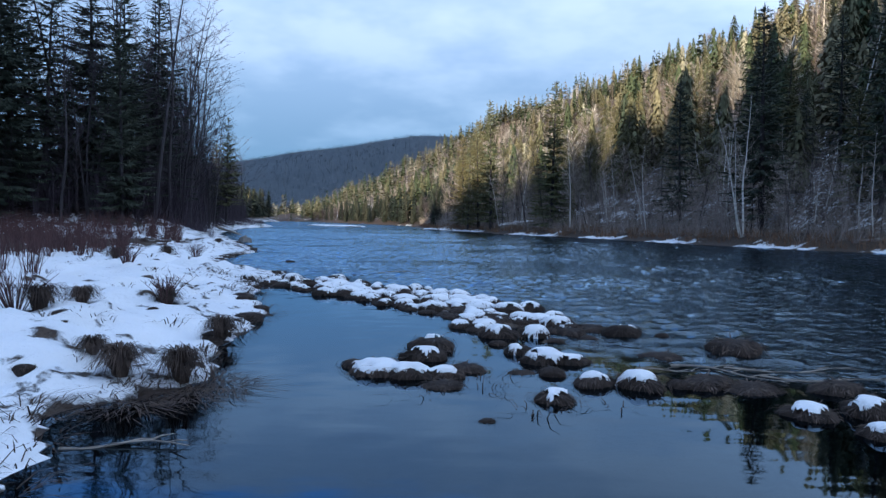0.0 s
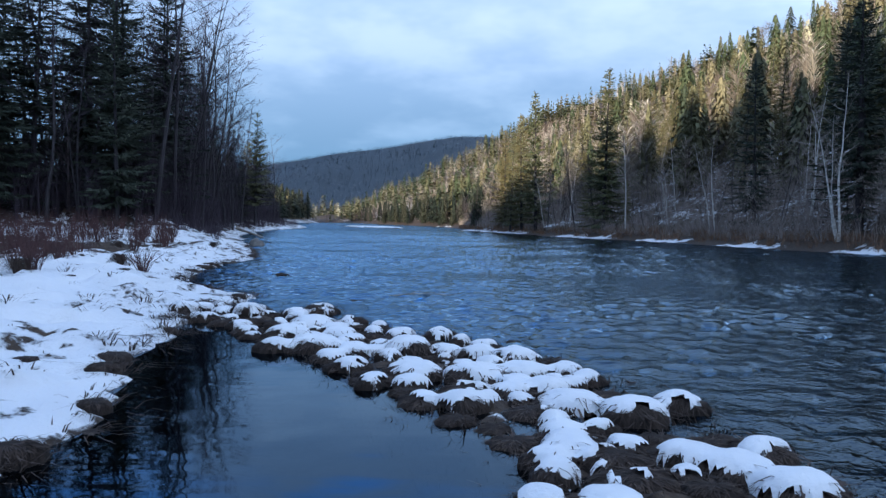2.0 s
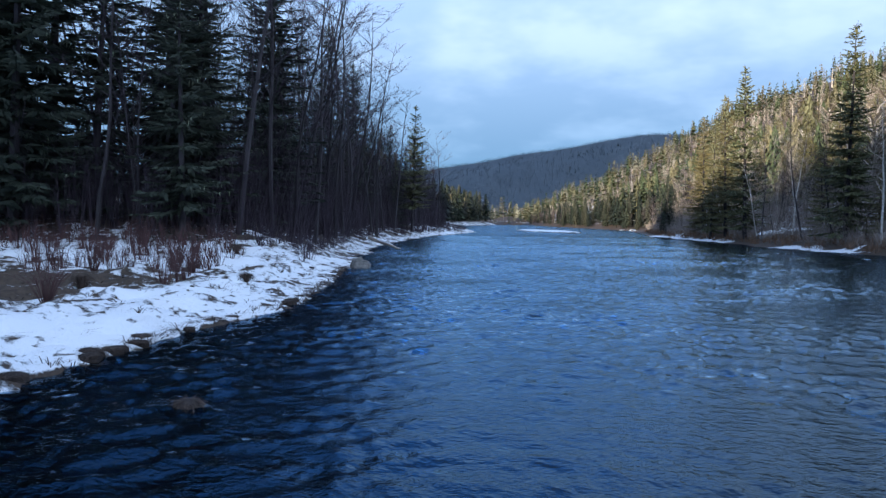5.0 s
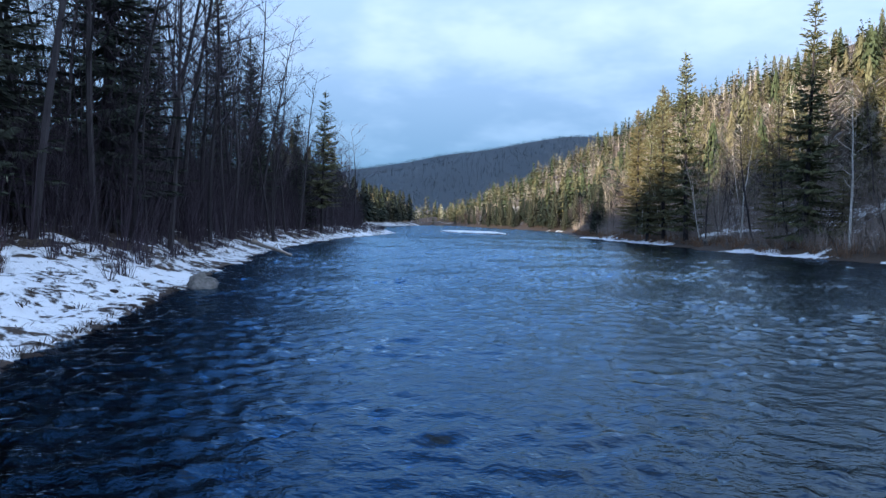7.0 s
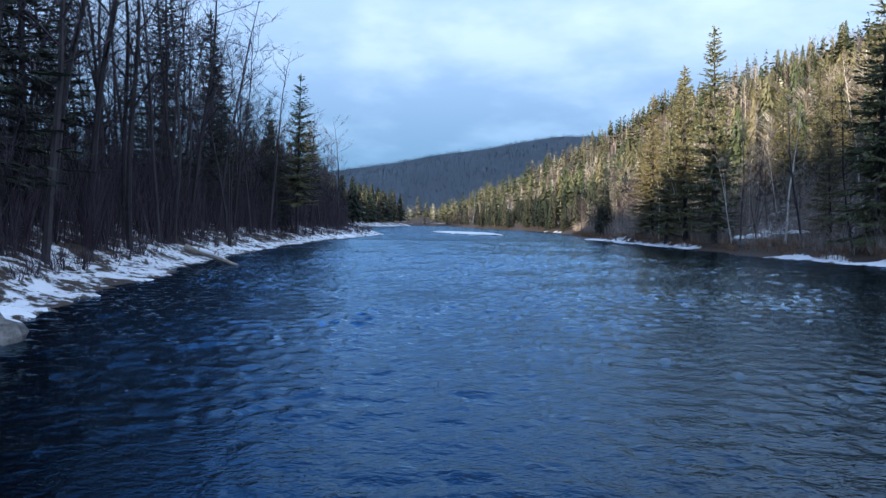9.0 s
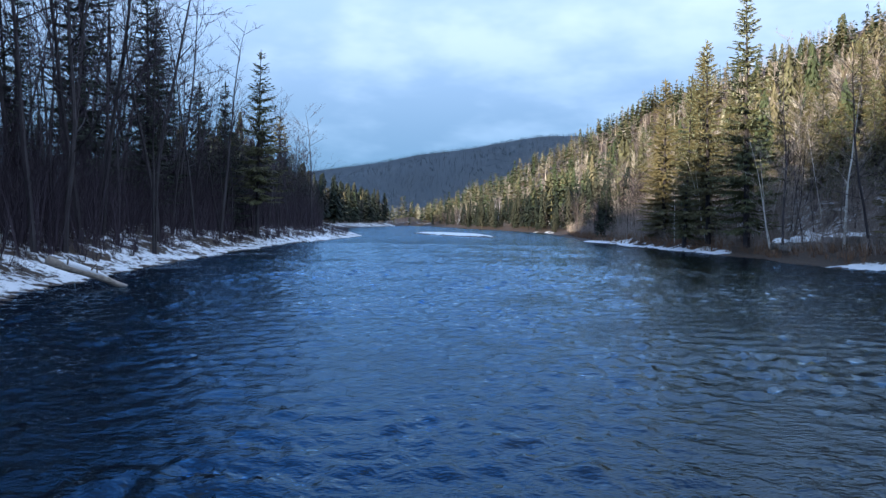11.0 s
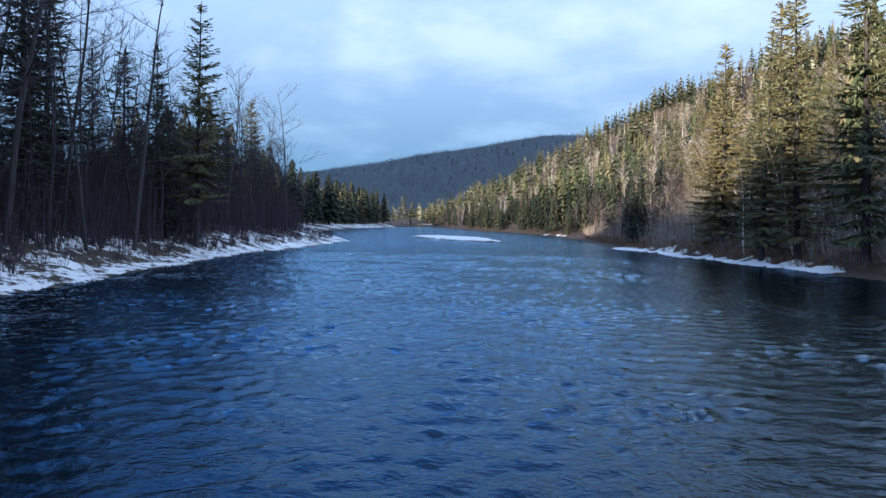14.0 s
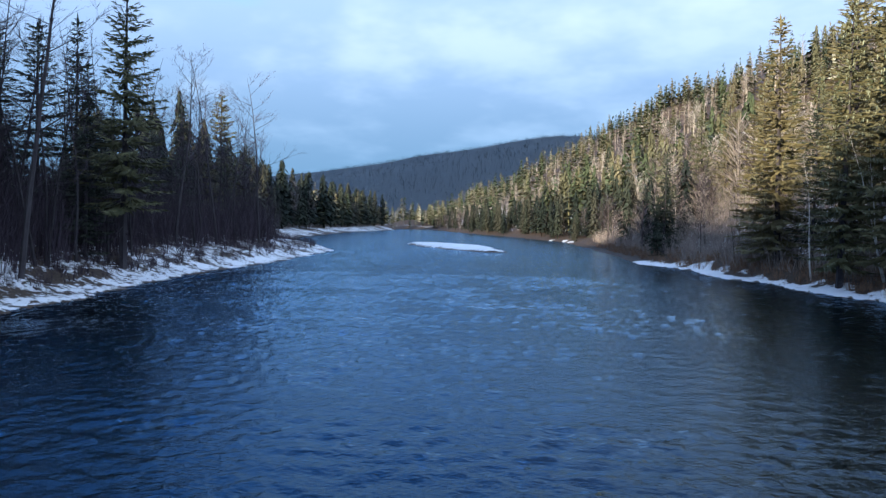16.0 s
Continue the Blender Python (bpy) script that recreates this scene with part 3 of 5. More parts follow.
def conifer(name, height, reach, whorls, density, seed, mat, label, lichen=0.0, bare=0.12, group="", fan=2, wide=0.21):
    """A spruce: tapered trunk, whorls of drooping boughs set with needle sprays, some hung with lichen."""
    rng = random.Random(seed)
    root = thing(name, label, "spruce", group)
    lean = Vector((rng.uniform(-0.02, 0.02), rng.uniform(-0.02, 0.02), 1))
    trunk = Shape()
    pts = [lean * (height * i / 7) for i in range(8)]
    trunk.tube(pts, [0.011 * height * (1 - 0.97 * i / 7) + 0.01 for i in range(8)], 5)
    crown, beard = Shape(), Shape()
    for w in range(whorls):
        f = bare + (0.99 - bare) * (max(w + rng.uniform(-0.55, 0.55), 0) / whorls) ** 0.88
        f = min(max(f, 0.02), 0.99)
        full = (1 - f) ** 0.8 * (0.55 + 0.45 * min(1, (f - bare + 0.08) / 0.2))
        n = 6 if f < 0.9 else 5
        turn = rng.uniform(0, 6.28)
        for k in range(n):
            if rng.random() < 0.10:
                continue
            length = reach * full * rng.uniform(0.62, 1.12) + 0.20
            a = turn + 6.283 * k / n + rng.uniform(-0.3, 0.3)
            out = Vector((math.cos(a), math.sin(a), 0))
            side = Vector((-out.y, out.x, 0))
            base = lean * (height * min(f + rng.uniform(-0.014, 0.014), 0.99))
            drop = rng.uniform(0.25, 0.5) * (1.15 - f)
            rise = 0.35 * f
            stations = max(2, int(length / (0.30 / density)))
            prev = base
            for j in range(1, stations + 1):
                t = j / stations
                p = base + out * (length * t) + Vector((0, 0, length * (rise * t - drop * t + 0.22 * t * t)))
                crown.blade(prev, p.lerp(p + (p - prev), 0.25), 0.07 + 0.02 * length, side + Vector((0, 0, rng.uniform(-0.4, 0.4))))
                spray = (0.16 + 0.30 * length * (1 - 0.75 * t)) * rng.uniform(0.7, 1.2)
                spray = min(spray, 0.85)
                for sgn in (-1, 1):
                    d = out * rng.uniform(0.35, 0.9) + side * sgn * rng.uniform(0.7, 1.1) + Vector((0, 0, rng.uniform(-0.55, 0.05)))
                    for _ in range(fan):
                        d3 = d + Vector((rng.uniform(-0.35, 0.35), rng.uniform(-0.35, 0.35), rng.uniform(-0.35, 0.15)))
                        crown.blade(prev.lerp(p, rng.random()), p + d3 * spray * rng.uniform(0.55, 0.85), spray * wide + 0.012, out.cross(d3) + Vector((0, 0, 0.3)).cross(d3))
                for _ in range(2):
                    d = out * 0.2 + side * rng.uniform(-0.7, 0.7) + Vector((0, 0, rng.uniform(-1.0, -0.5)))
                    q = prev.lerp(p, rng.random())
                    crown.blade(q, q + d * min(spray, 0.55) * rng.uniform(0.6, 1.0), spray * wide * 1.2, side + out * rng.uniform(-0.8, 0.8))
                for _ in range(4 if lichen and rng.random() < lichen * (0.4 + 0.6 * t) else 0):
                    q = prev.lerp(p, rng.random())
                    hang = rng.uniform(0.10, 0.34)
                    beard.blade(q, q + Vector((rng.uniform(-0.05, 0.05), rng.uniform(-0.05, 0.05), -hang)), hang * 0.15,
                                side * rng.uniform(-1, 1) + out * rng.uniform(-1, 1) + Vector((0.01, 0, 0)))
                prev = p
    tip = lean * height
    for k in range(5):
        a = 1.257 * k
        crown.blade(tip - Vector((0, 0, 0.9)), tip + Vector((math.cos(a) * 0.10, math.sin(a) * 0.10, 0.25 if k == 0 else -0.25)), 0.16, Vector((-math.sin(a), math.cos(a), 0.1)))
    # dead lower boughs
    for k in range(int(8 * bare / 0.12)):
        f = rng.uniform(0.03, bare + 0.03)
        a = rng.uniform(0, 6.28)
        p = lean * (height * f)
        q = p + Vector((math.cos(a), math.sin(a), rng.uniform(-0.4, 0.0))) * rng.uniform(0.6, 0.45 * reach + 0.6)
        trunk.tube([p, p.lerp(q, 0.5), q], [0.022, 0.014, 0.004], 3)
    trunk.object("trunk", M_BARK, root)
    crown.object("crown", mat, root)
    if beard.v:
        tagged(beard.object("lichen", M_LICHEN, root, "pale grey-green hanging lichen"), kind="stuff")
    return root


def bare_tree(name, height, spread, limbs, seed, bark, twig_mat, label, category="tree", stems=1, lean=0.03, first=0.35, group=""):
    """A leafless broadleaf tree: trunk, rising limbs, branches and fine twigs."""
    rng = random.Random(seed)
    root = thing(name, label, category, group)
    wood, twigs = Shape(), Shape()
    for s in range(stems):
        a0 = rng.uniform(0, 6.28)
        tilt = Vector((math.cos(a0), math.sin(a0), 0)) * (lean if stems == 1 else lean + 0.03) * rng.uniform(0.5, 1.3)
        h = height * (1 if s == 0 else rng.uniform(0.7, 0.95))
        pts, p, d = [Vector((0.12 * s, 0, -0.1))], Vector((0.12 * s, 0, 0)), Vector((tilt.x, tilt.y, 1))
        for i in range(9):
            d = (d + Vector((rng.uniform(-0.065, 0.065), rng.uniform(-0.065, 0.065), 0.05))).normalized()
            p = p + d * h / 9
            pts.append(p.copy())
        r0 = (0.0062 if bark is M_BARK else 0.0066) * h / (1 + 0.25 * (stems - 1))
        wood.tube(pts, [r0 * (1 - 0.93 * (i / 9)) for i in range(10)], 6)
        for k in range(limbs):
            f = first + (0.97 - first) * (k + rng.random()) / limbs
            i = min(int(f * 9), 8)
            base = pts[i].lerp(pts[i + 1], f * 9 - i)
            a = 2.4 * k + rng.uniform(-0.6, 0.6)
            out = Vector((math.cos(a), math.sin(a), rng.uniform(0.3, 1.1))).normalized()
            length = spread * (1.08 - 0.75 * f) * rng.uniform(0.6, 1.25)
            q, bp = base.copy(), [base.copy()]
            for j in range(4):
                out = (out + Vector((rng.uniform(-0.25, 0.25), rng.uniform(-0.25, 0.25), rng.uniform(-0.05, 0.25)))).normalized()
                q = q + out * length / 4
                bp.append(q.copy())
            rb = r0 * (0.42 if bark is M_BARK else 0.3) * (1 - 0.6 * f)
            wood.tube(bp, [rb, rb * 0.75, rb * 0.5, rb * 0.3, 0.004], 4)
            for m in range(9):
                t = rng.uniform(0.2, 1.0)
                j = min(int(t * 4), 3)
                b0 = bp[j].lerp(bp[j + 1], t * 4 - j)
                d2 = (out + Vector((rng.uniform(-0.9, 0.9), rng.uniform(-0.9, 0.9), rng.uniform(-0.3, 0.7)))).normalized()
                l2 = length * rng.uniform(0.22, 0.5)
                m1 = b0 + d2 * l2 * 0.5
                m2 = m1 + (d2 + Vector((rng.uniform(-0.4, 0.4), rng.uniform(-0.4, 0.4), 0.15))).normalized() * l2 * 0.5
                twigs.strip([b0, m1, m2], 0.022, d2.cross(Vector((rng.uniform(-1, 1), rng.uniform(-1, 1), rng.uniform(-1, 1)))))
                for _ in range(4):
                    u = rng.random()
                    c0 = m1.lerp(m2, u) if rng.random() < 0.6 else b0.lerp(m1, u)
                    c1 = c0 + (d2 + Vector((rng.uniform(-0.9, 0.9), rng.uniform(-0.9, 0.9), rng.uniform(-0.3, 0.6)))).normalized() * l2 * rng.uniform(0.3, 0.6)
                    sd = (c1 - c0).cross(Vector((rng.uniform(-1, 1), rng.uniform(-1, 1), rng.uniform(-1, 1))))
                    twigs.blade(c0, c1, 0.016, sd)
    wood.object("trunk", bark, root)
    tagged(twigs.object("twig_crown", twig_mat, root), kind="stuff")
    return root


def plant(ob, x, y, turn=0.0, size=1.0, lean=(0, 0), sink=0.1, girth=1.0):
    """The pose of a copy standing on the ground at (x, y)."""
    return Matrix.Translation((x, y, ground_z(x, y) - sink)) @ Euler((lean[0], lean[1], turn)).to_matrix().to_4x4() @ Matrix.Diagonal((size * girth, size * girth, size, 1))


def set_copy(ob, m):
    c = copy_thing(ob, m)
    loc, rot, sc = m.decompose()
    c.scale = sc
    return c


rng = random.Random(11)
SPRUCE = [conifer("spruce", h, r * 0.86, int(w * 1.4), d * 1.08, 20 + i, M_NEEDLE, "tall green spruce with drooping boughs on the river bank", li, b, wide=0.29)
          for i, (h, r, w, d, li, b) in enumerate([(17, 2.8, 31, 0.75, 0.05, 0.06), (15, 2.6, 28, 0.75, 0.6, 0.06), (18, 2.7, 32, 0.75, 0.8, 0.09), (12, 2.5, 24, 0.75, 0.0, 0.03)])]
DARK = [conifer("spruce", h, r * 0.9, int(w * 1.35), d * 1.05, 40 + i, M_SHADED_NEEDLE, "dark shaded spruce in the forest edge", 0.08, b, wide=0.26)
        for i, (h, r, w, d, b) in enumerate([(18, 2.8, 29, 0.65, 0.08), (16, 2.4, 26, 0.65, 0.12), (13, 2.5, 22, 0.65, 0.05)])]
NEAR_DARK = conifer("spruce", 18, 2.9, 46, 0.95, 45, M_SHADED_NEEDLE, "tall dark spruce at the corner of the forest", 0.05, 0.06, fan=4, wide=0.15)
FIR = conifer("fir", 17, 3.1, 30, 1.0, 61, M_NEEDLE, "open-crowned fir lit by the sun at its top", 0.05, 0.2)
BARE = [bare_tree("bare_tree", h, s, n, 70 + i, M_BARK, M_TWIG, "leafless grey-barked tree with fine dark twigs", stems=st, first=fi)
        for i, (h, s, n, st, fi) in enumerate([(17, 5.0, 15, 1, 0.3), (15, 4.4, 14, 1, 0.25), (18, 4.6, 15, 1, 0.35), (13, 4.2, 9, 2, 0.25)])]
BIRCH = [bare_tree("birch", h, s, n, 80 + i, M_BIRCH, M_PALE_TWIG, "slender white-barked birch without leaves", "birch", st, le, fi)
         for i, (h, s, n, st, le, fi) in enumerate([(11, 1.9, 14, 1, 0.06, 0.35), (10, 1.7, 11, 2, 0.09, 0.35), (9, 1.6, 11, 1, 0.14, 0.45)])]
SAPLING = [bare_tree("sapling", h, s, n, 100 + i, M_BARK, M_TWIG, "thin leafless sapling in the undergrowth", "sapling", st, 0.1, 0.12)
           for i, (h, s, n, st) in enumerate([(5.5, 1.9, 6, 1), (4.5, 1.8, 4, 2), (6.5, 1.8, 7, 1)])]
ASPEN = [bare_tree("bare_tree", h, s, n, 90 + i, M_BARK, M_PALE_TWIG, "pale leafless tree with a spreading crown", stems=st, lean=0.12, first=0.2)
         for i, (h, s, n, st) in enumerate([(10, 3.4, 14, 1), (8.5, 3.0, 9, 2)])]
for ob in (*SPRUCE, *DARK, NEAR_DARK, FIR, *BARE, *BIRCH, *ASPEN, *SAPLING):
    ob["proto"] = 1
PLACED = []


def grow(ob, x, y, size=1.0, lean=(0, 0), group="", label=""):
    c = set_copy(ob, plant(ob, x, y, rng.uniform(0, 6.28), size, lean, girth=rng.uniform(1.0, 1.4)))
    if group:
        c["group"] = group
    if label:
        c["label"] = label
    if "proto" in c:
        del c["proto"]
    PLACED.append((x, y))
    return c


def free(x, y, gap):
    return all((x - a) ** 2 + (y - b) ** 2 > gap * gap for a, b in PLACED)


# trees that stand out, on the right bank
G_R, G_L = "trees on the sunlit valley side", "trees of the shaded forest edge"
for ob, x, y, top, lab in [(SPRUCE[2], 3.9, 115.3, 18.8, "tall lichen-hung spruce rising above the bank"), (SPRUCE[0], 10.3, 96.3, 17.9, "tall dark spruce on the river bank"),
                           (SPRUCE[2], 2.2, 121.6, 16.8, "lichen-hung spruce on the river bank"), (SPRUCE[1], 2.6, 128.0, 17.2, ""), (SPRUCE[0], -0.2, 133.2, 15.8, ""), (SPRUCE[2], 0.6, 123.6, 14.5, "lichen-hung spruce on the river bank"), (SPRUCE[1], 0.0, 137.5, 13.0, ""),
                           (DARK[0], 27.5, 58.0, 19.5, ""), (DARK[0], 23.0, 66.5, 18.5, ""), (DARK[1], 31.0, 62.0, 19, ""), (DARK[1], 25.5, 72.0, 17, ""), (DARK[2], 20.0, 78.0, 15, ""), (DARK[2], -5.4, 151.0, 9.6, "dark bushy spruce at the foot of the slope"), (DARK[2], 1.5, 132.0, 10.5, ""), (DARK[0], 33.0, 52.0, 21.5, ""), (DARK[1], 29.5, 68.0, 18, "")]:
    grow(ob, x, y, (top - ground_z(x, y)) / {0: 17, 1: 15, 2: 18}.get(SPRUCE.index(ob) if ob in SPRUCE else -1, {0: 18, 1: 16, 2: 13}[DARK.index(ob)] if ob in DARK else 17), group=G_R, label=lab)
for ob, x, y, size, lean in [(BIRCH[0], 11.8, 91.0, 0.95, (0, 0.02)), (BIRCH[1], 22.5, 73.0, 1.0, (0, 0)), (BIRCH[1], 20.4, 63.5, 0.95, (0, -0.10)), (BIRCH[0], 20.9, 64.3, 1.0, (0, -0.15)), (BIRCH[2], 17.2, 79.0, 0.9, (0, -0.2)), (BIRCH[0], 12.9, 108.0, 1.0, (0, -0.04)),
                             (BIRCH[0], 27.0, 62.0, 1.25, (0, 0)), (BIRCH[2], 27.5, 55.0, 1.0, (0, -0.2)), (BIRCH[0], 7.5, 106.0, 0.9, (0, 0.03)), (BIRCH[1], 2.2, 122.5, 0.75, (0, -0.15)),
                             (BIRCH[2], 0.2, 127.0, 0.75, (0, -0.25)), (BIRCH[1], 5.0, 113.0, 0.8, (0, -0.1)), (ASPEN[0], 8.0, 103.0, 1.2, (0, -0.2)), (ASPEN[0], 5.2, 110.5, 1.3, (0, -0.2)), (BARE[3], 9.8, 99.0, 0.85, (0, -0.15))]:
    grow(ob, x, y, size, lean, G_R)
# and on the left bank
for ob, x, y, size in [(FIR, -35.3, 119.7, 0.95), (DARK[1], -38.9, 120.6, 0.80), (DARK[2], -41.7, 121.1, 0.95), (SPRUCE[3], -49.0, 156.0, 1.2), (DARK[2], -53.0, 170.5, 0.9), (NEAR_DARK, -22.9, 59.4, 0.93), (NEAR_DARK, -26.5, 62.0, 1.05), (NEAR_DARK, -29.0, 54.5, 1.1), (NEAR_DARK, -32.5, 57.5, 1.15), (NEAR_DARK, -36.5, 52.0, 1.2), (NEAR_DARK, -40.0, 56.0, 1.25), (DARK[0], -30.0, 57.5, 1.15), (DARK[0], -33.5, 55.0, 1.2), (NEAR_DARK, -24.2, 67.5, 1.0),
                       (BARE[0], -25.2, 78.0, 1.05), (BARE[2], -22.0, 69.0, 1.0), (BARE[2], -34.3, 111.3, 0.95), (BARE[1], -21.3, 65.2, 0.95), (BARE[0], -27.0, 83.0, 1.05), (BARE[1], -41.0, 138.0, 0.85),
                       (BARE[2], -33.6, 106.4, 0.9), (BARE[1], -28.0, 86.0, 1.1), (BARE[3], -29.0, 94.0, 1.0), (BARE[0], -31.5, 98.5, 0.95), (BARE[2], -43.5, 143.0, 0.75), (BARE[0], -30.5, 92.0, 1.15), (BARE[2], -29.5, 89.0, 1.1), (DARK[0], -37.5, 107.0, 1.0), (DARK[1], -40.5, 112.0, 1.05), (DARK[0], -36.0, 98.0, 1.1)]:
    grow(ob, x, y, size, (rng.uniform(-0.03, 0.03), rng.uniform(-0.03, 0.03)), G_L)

# the forest edges between them
count = 0
for _ in range(3000):
    if count >= 200:
        break
    y = rng.choice([rng.uniform(40, 90), rng.uniform(54, 162), rng.uniform(76, 125)])
    edge = float(shore(FOREST_EDGE, y))
    x = edge - abs(rng.gauss(0, 7)) + 0.5
    if x < -75 or not free(x, y, 1.6) or (60 < y < 104 and rng.random() < 0.4):
        continue
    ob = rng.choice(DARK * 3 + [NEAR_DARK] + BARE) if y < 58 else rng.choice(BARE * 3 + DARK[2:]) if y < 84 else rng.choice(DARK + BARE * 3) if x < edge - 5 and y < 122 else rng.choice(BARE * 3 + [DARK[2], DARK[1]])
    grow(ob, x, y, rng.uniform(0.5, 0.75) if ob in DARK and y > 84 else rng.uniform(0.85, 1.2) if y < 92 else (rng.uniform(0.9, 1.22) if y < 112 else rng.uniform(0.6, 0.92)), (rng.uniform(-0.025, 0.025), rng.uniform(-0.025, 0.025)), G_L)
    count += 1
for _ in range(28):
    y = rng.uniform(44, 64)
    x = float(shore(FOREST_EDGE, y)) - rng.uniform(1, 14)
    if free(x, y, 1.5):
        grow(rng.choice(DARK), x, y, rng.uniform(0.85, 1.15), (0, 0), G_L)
count = 0
for _ in range(4000):
    if count >= 190:
        break
    y = rng.choice([rng.uniform(42, 130), rng.uniform(95, 178)])
    d = 5 + abs(rng.gauss(0, 13))
    x = float(shore(RIGHT_SHORE, y)) + d
    if not free(x, y, 2.1):
        continue
    if d < 10:
        ob, size = rng.choice(BIRCH + ASPEN * 2 + [BARE[3]]), rng.uniform(0.5, 0.9)
    elif y < 78:
        ob, size = rng.choice(DARK * 2 + SPRUCE + BARE), rng.uniform(0.55, 0.95)
    else:
        ob, size = rng.choice(SPRUCE * 3 + ASPEN + BIRCH[:1]), rng.uniform(0.38, 0.72)
    grow(ob, x, y, size, (rng.uniform(-0.05, 0.05), rng.uniform(-0.05, 0.05)), G_R)
    count += 1
for _ in range(150):
    y = rng.uniform(42, 165)
    x = float(shore(RIGHT_SHORE, y)) + rng.uniform(3.4, 13)
    if free(x, y, 1.1):
        grow(rng.choice(BIRCH + BARE[3:] + ASPEN * 3 + SPRUCE[3:]), x, y, rng.uniform(0.4, 0.72), (rng.uniform(-0.12, 0.12), rng.uniform(-0.15, 0.12)), G_R)
for _ in range(50):
    y = rng.uniform(46, 165)
    grow(rng.choice(SAPLING), float(shore(FOREST_EDGE, y)) + rng.uniform(-6, 0.8), y, rng.uniform(0.5, 1.0), (rng.uniform(-0.06, 0.06), rng.uniform(-0.06, 0.06)), G_L)
for _ in range(60):
    y = rng.uniform(50, 178)
    grow(rng.choice(SAPLING), float(shore(RIGHT_SHORE, y)) + rng.uniform(3.4, 12), y, rng.uniform(0.4, 0.9), (rng.uniform(-0.2, 0.2), rng.uniform(-0.2, 0.2)), G_R)
for ob in (*SPRUCE, *DARK, NEAR_DARK, FIR, *BARE, *BIRCH, *ASPEN, *SAPLING):
    for o in (*ob.children_recursive, ob):
        bpy.data.objects.remove(o)

# ---- far woods ----


def simple_conifer(seed, tiers, blades, width=0.36):
    r = np.random.default_rng(seed)
    v, f = [], []
    for t in range(tiers):
        for b in range(blades):
            a = 6.283 * (b + r.random()) / blades + t
            h0 = 0.10 + 0.88 * (t + r.random()) / tiers
            reach = 0.155 * (1 - h0) ** 0.75 + 0.012
            l, drop = reach * r.uniform(0.7, 1.2), r.uniform(0.015, 0.06)
            u = r.uniform(0.0, 0.72 if tiers > 35 else 0.55) if width < 0.3 else 0.0
            k = (0.36 if tiers > 35 else 0.55 if width < 0.3 else 1.0) * l
            w = width * 1.5 * k + 0.005
            z0 = h0 + 0.05 * (1 - u) + r.uniform(-0.012, 0.012)
            c, s = math.cos(a), math.sin(a)
            cb, sb = math.cos(a + r.uniform(-0.7, 0.7)), math.sin(a + r.uniform(-0.7, 0.7))
            bx, by = c * l * u, s * l * u
            n = len(v)
            v += [(bx, by, z0), (bx + cb * k * 0.5 - sb * w, by + sb * k * 0.5 + cb * w, z0 - drop * 0.4 + r.uniform(-0.01, 0.01)), (bx + cb * k, by + sb * k, z0 - drop - 0.02),
                  (bx + cb * k * 0.5 + sb * w, by + sb * k * 0.5 - cb * w, z0 - drop * 0.4 + r.uniform(-0.01, 0.01))]
            f.append((n, n + 1, n + 2, n + 3))
    n = len(v)
    v += [(0.012, 0, 0), (-0.006, 0.011, 0), (0, 0, 1.0), (-0.006, -0.011, 0)]
    f.append((n, n + 1, n + 2, n + 3))
    return np.array(v), np.array(f)


def simple_bare(seed, twigs):
    r = np.random.default_rng(seed)
    v, f = [(0.012, 0, 0), (-0.006, 0.011, 0), (0, 0, 0.9), (-0.006, -0.011, 0)], [(0, 1, 2, 3)]
    for k in range(twigs):
        h0 = r.uniform(0.25, 0.85)
        a, l = r.uniform(0, 6.28), r.uniform(0.12, 0.3) * (1.15 - 0.6 * h0)
        base = np.array([0, 0, h0])
        tip = base + np.array([math.cos(a) * l * 0.7, math.sin(a) * l * 0.7, l * r.uniform(0.5, 1.0)])
        side = np.array([-math.sin(a), math.cos(a), 0]) * 0.0034
        mid = base * 0.5 + tip * 0.5
        n = len(v)
        v += [tuple(base), tuple(mid + side), tuple(tip), tuple(mid - side)]
        f.append((n, n + 1, n + 2, n + 3))
    return np.array(v), np.array(f)


def woods(name, places, kinds, label):
    """Joins many simple trees: places are rows of x, y, z, height, turn, kind and colour."""
    V, F, C, n = [], [], [], 0
    for x, y, z, h, turn, k, col in places:
        v, f = kinds[k]
        c, s = math.cos(turn), math.sin(turn)
        g = h * (0.95 + 0.8 * (turn * 7.3 % 1.0)) * (1.25 if k > 3 else 1.0)
        w = np.stack([(v[:, 0] * c - v[:, 1] * s) * g + x, (v[:, 0] * s + v[:, 1] * c) * g + y, v[:, 2] * h + z], -1)
        V.append(w); F.append(f + n); C.append(np.tile((*col, 1.0), (len(v), 1)))
        n += len(v)
    ob = mesh_object(name, np.concatenate(V), np.concatenate(F), M_WOODS)
    at = ob.data.attributes.new("tint", "FLOAT_COLOR", "POINT")
    at.data.foreach_set("color", np.concatenate(C).astype(np.float32).ravel())
    return tagged(ob, label, "forest", kind="stuff")


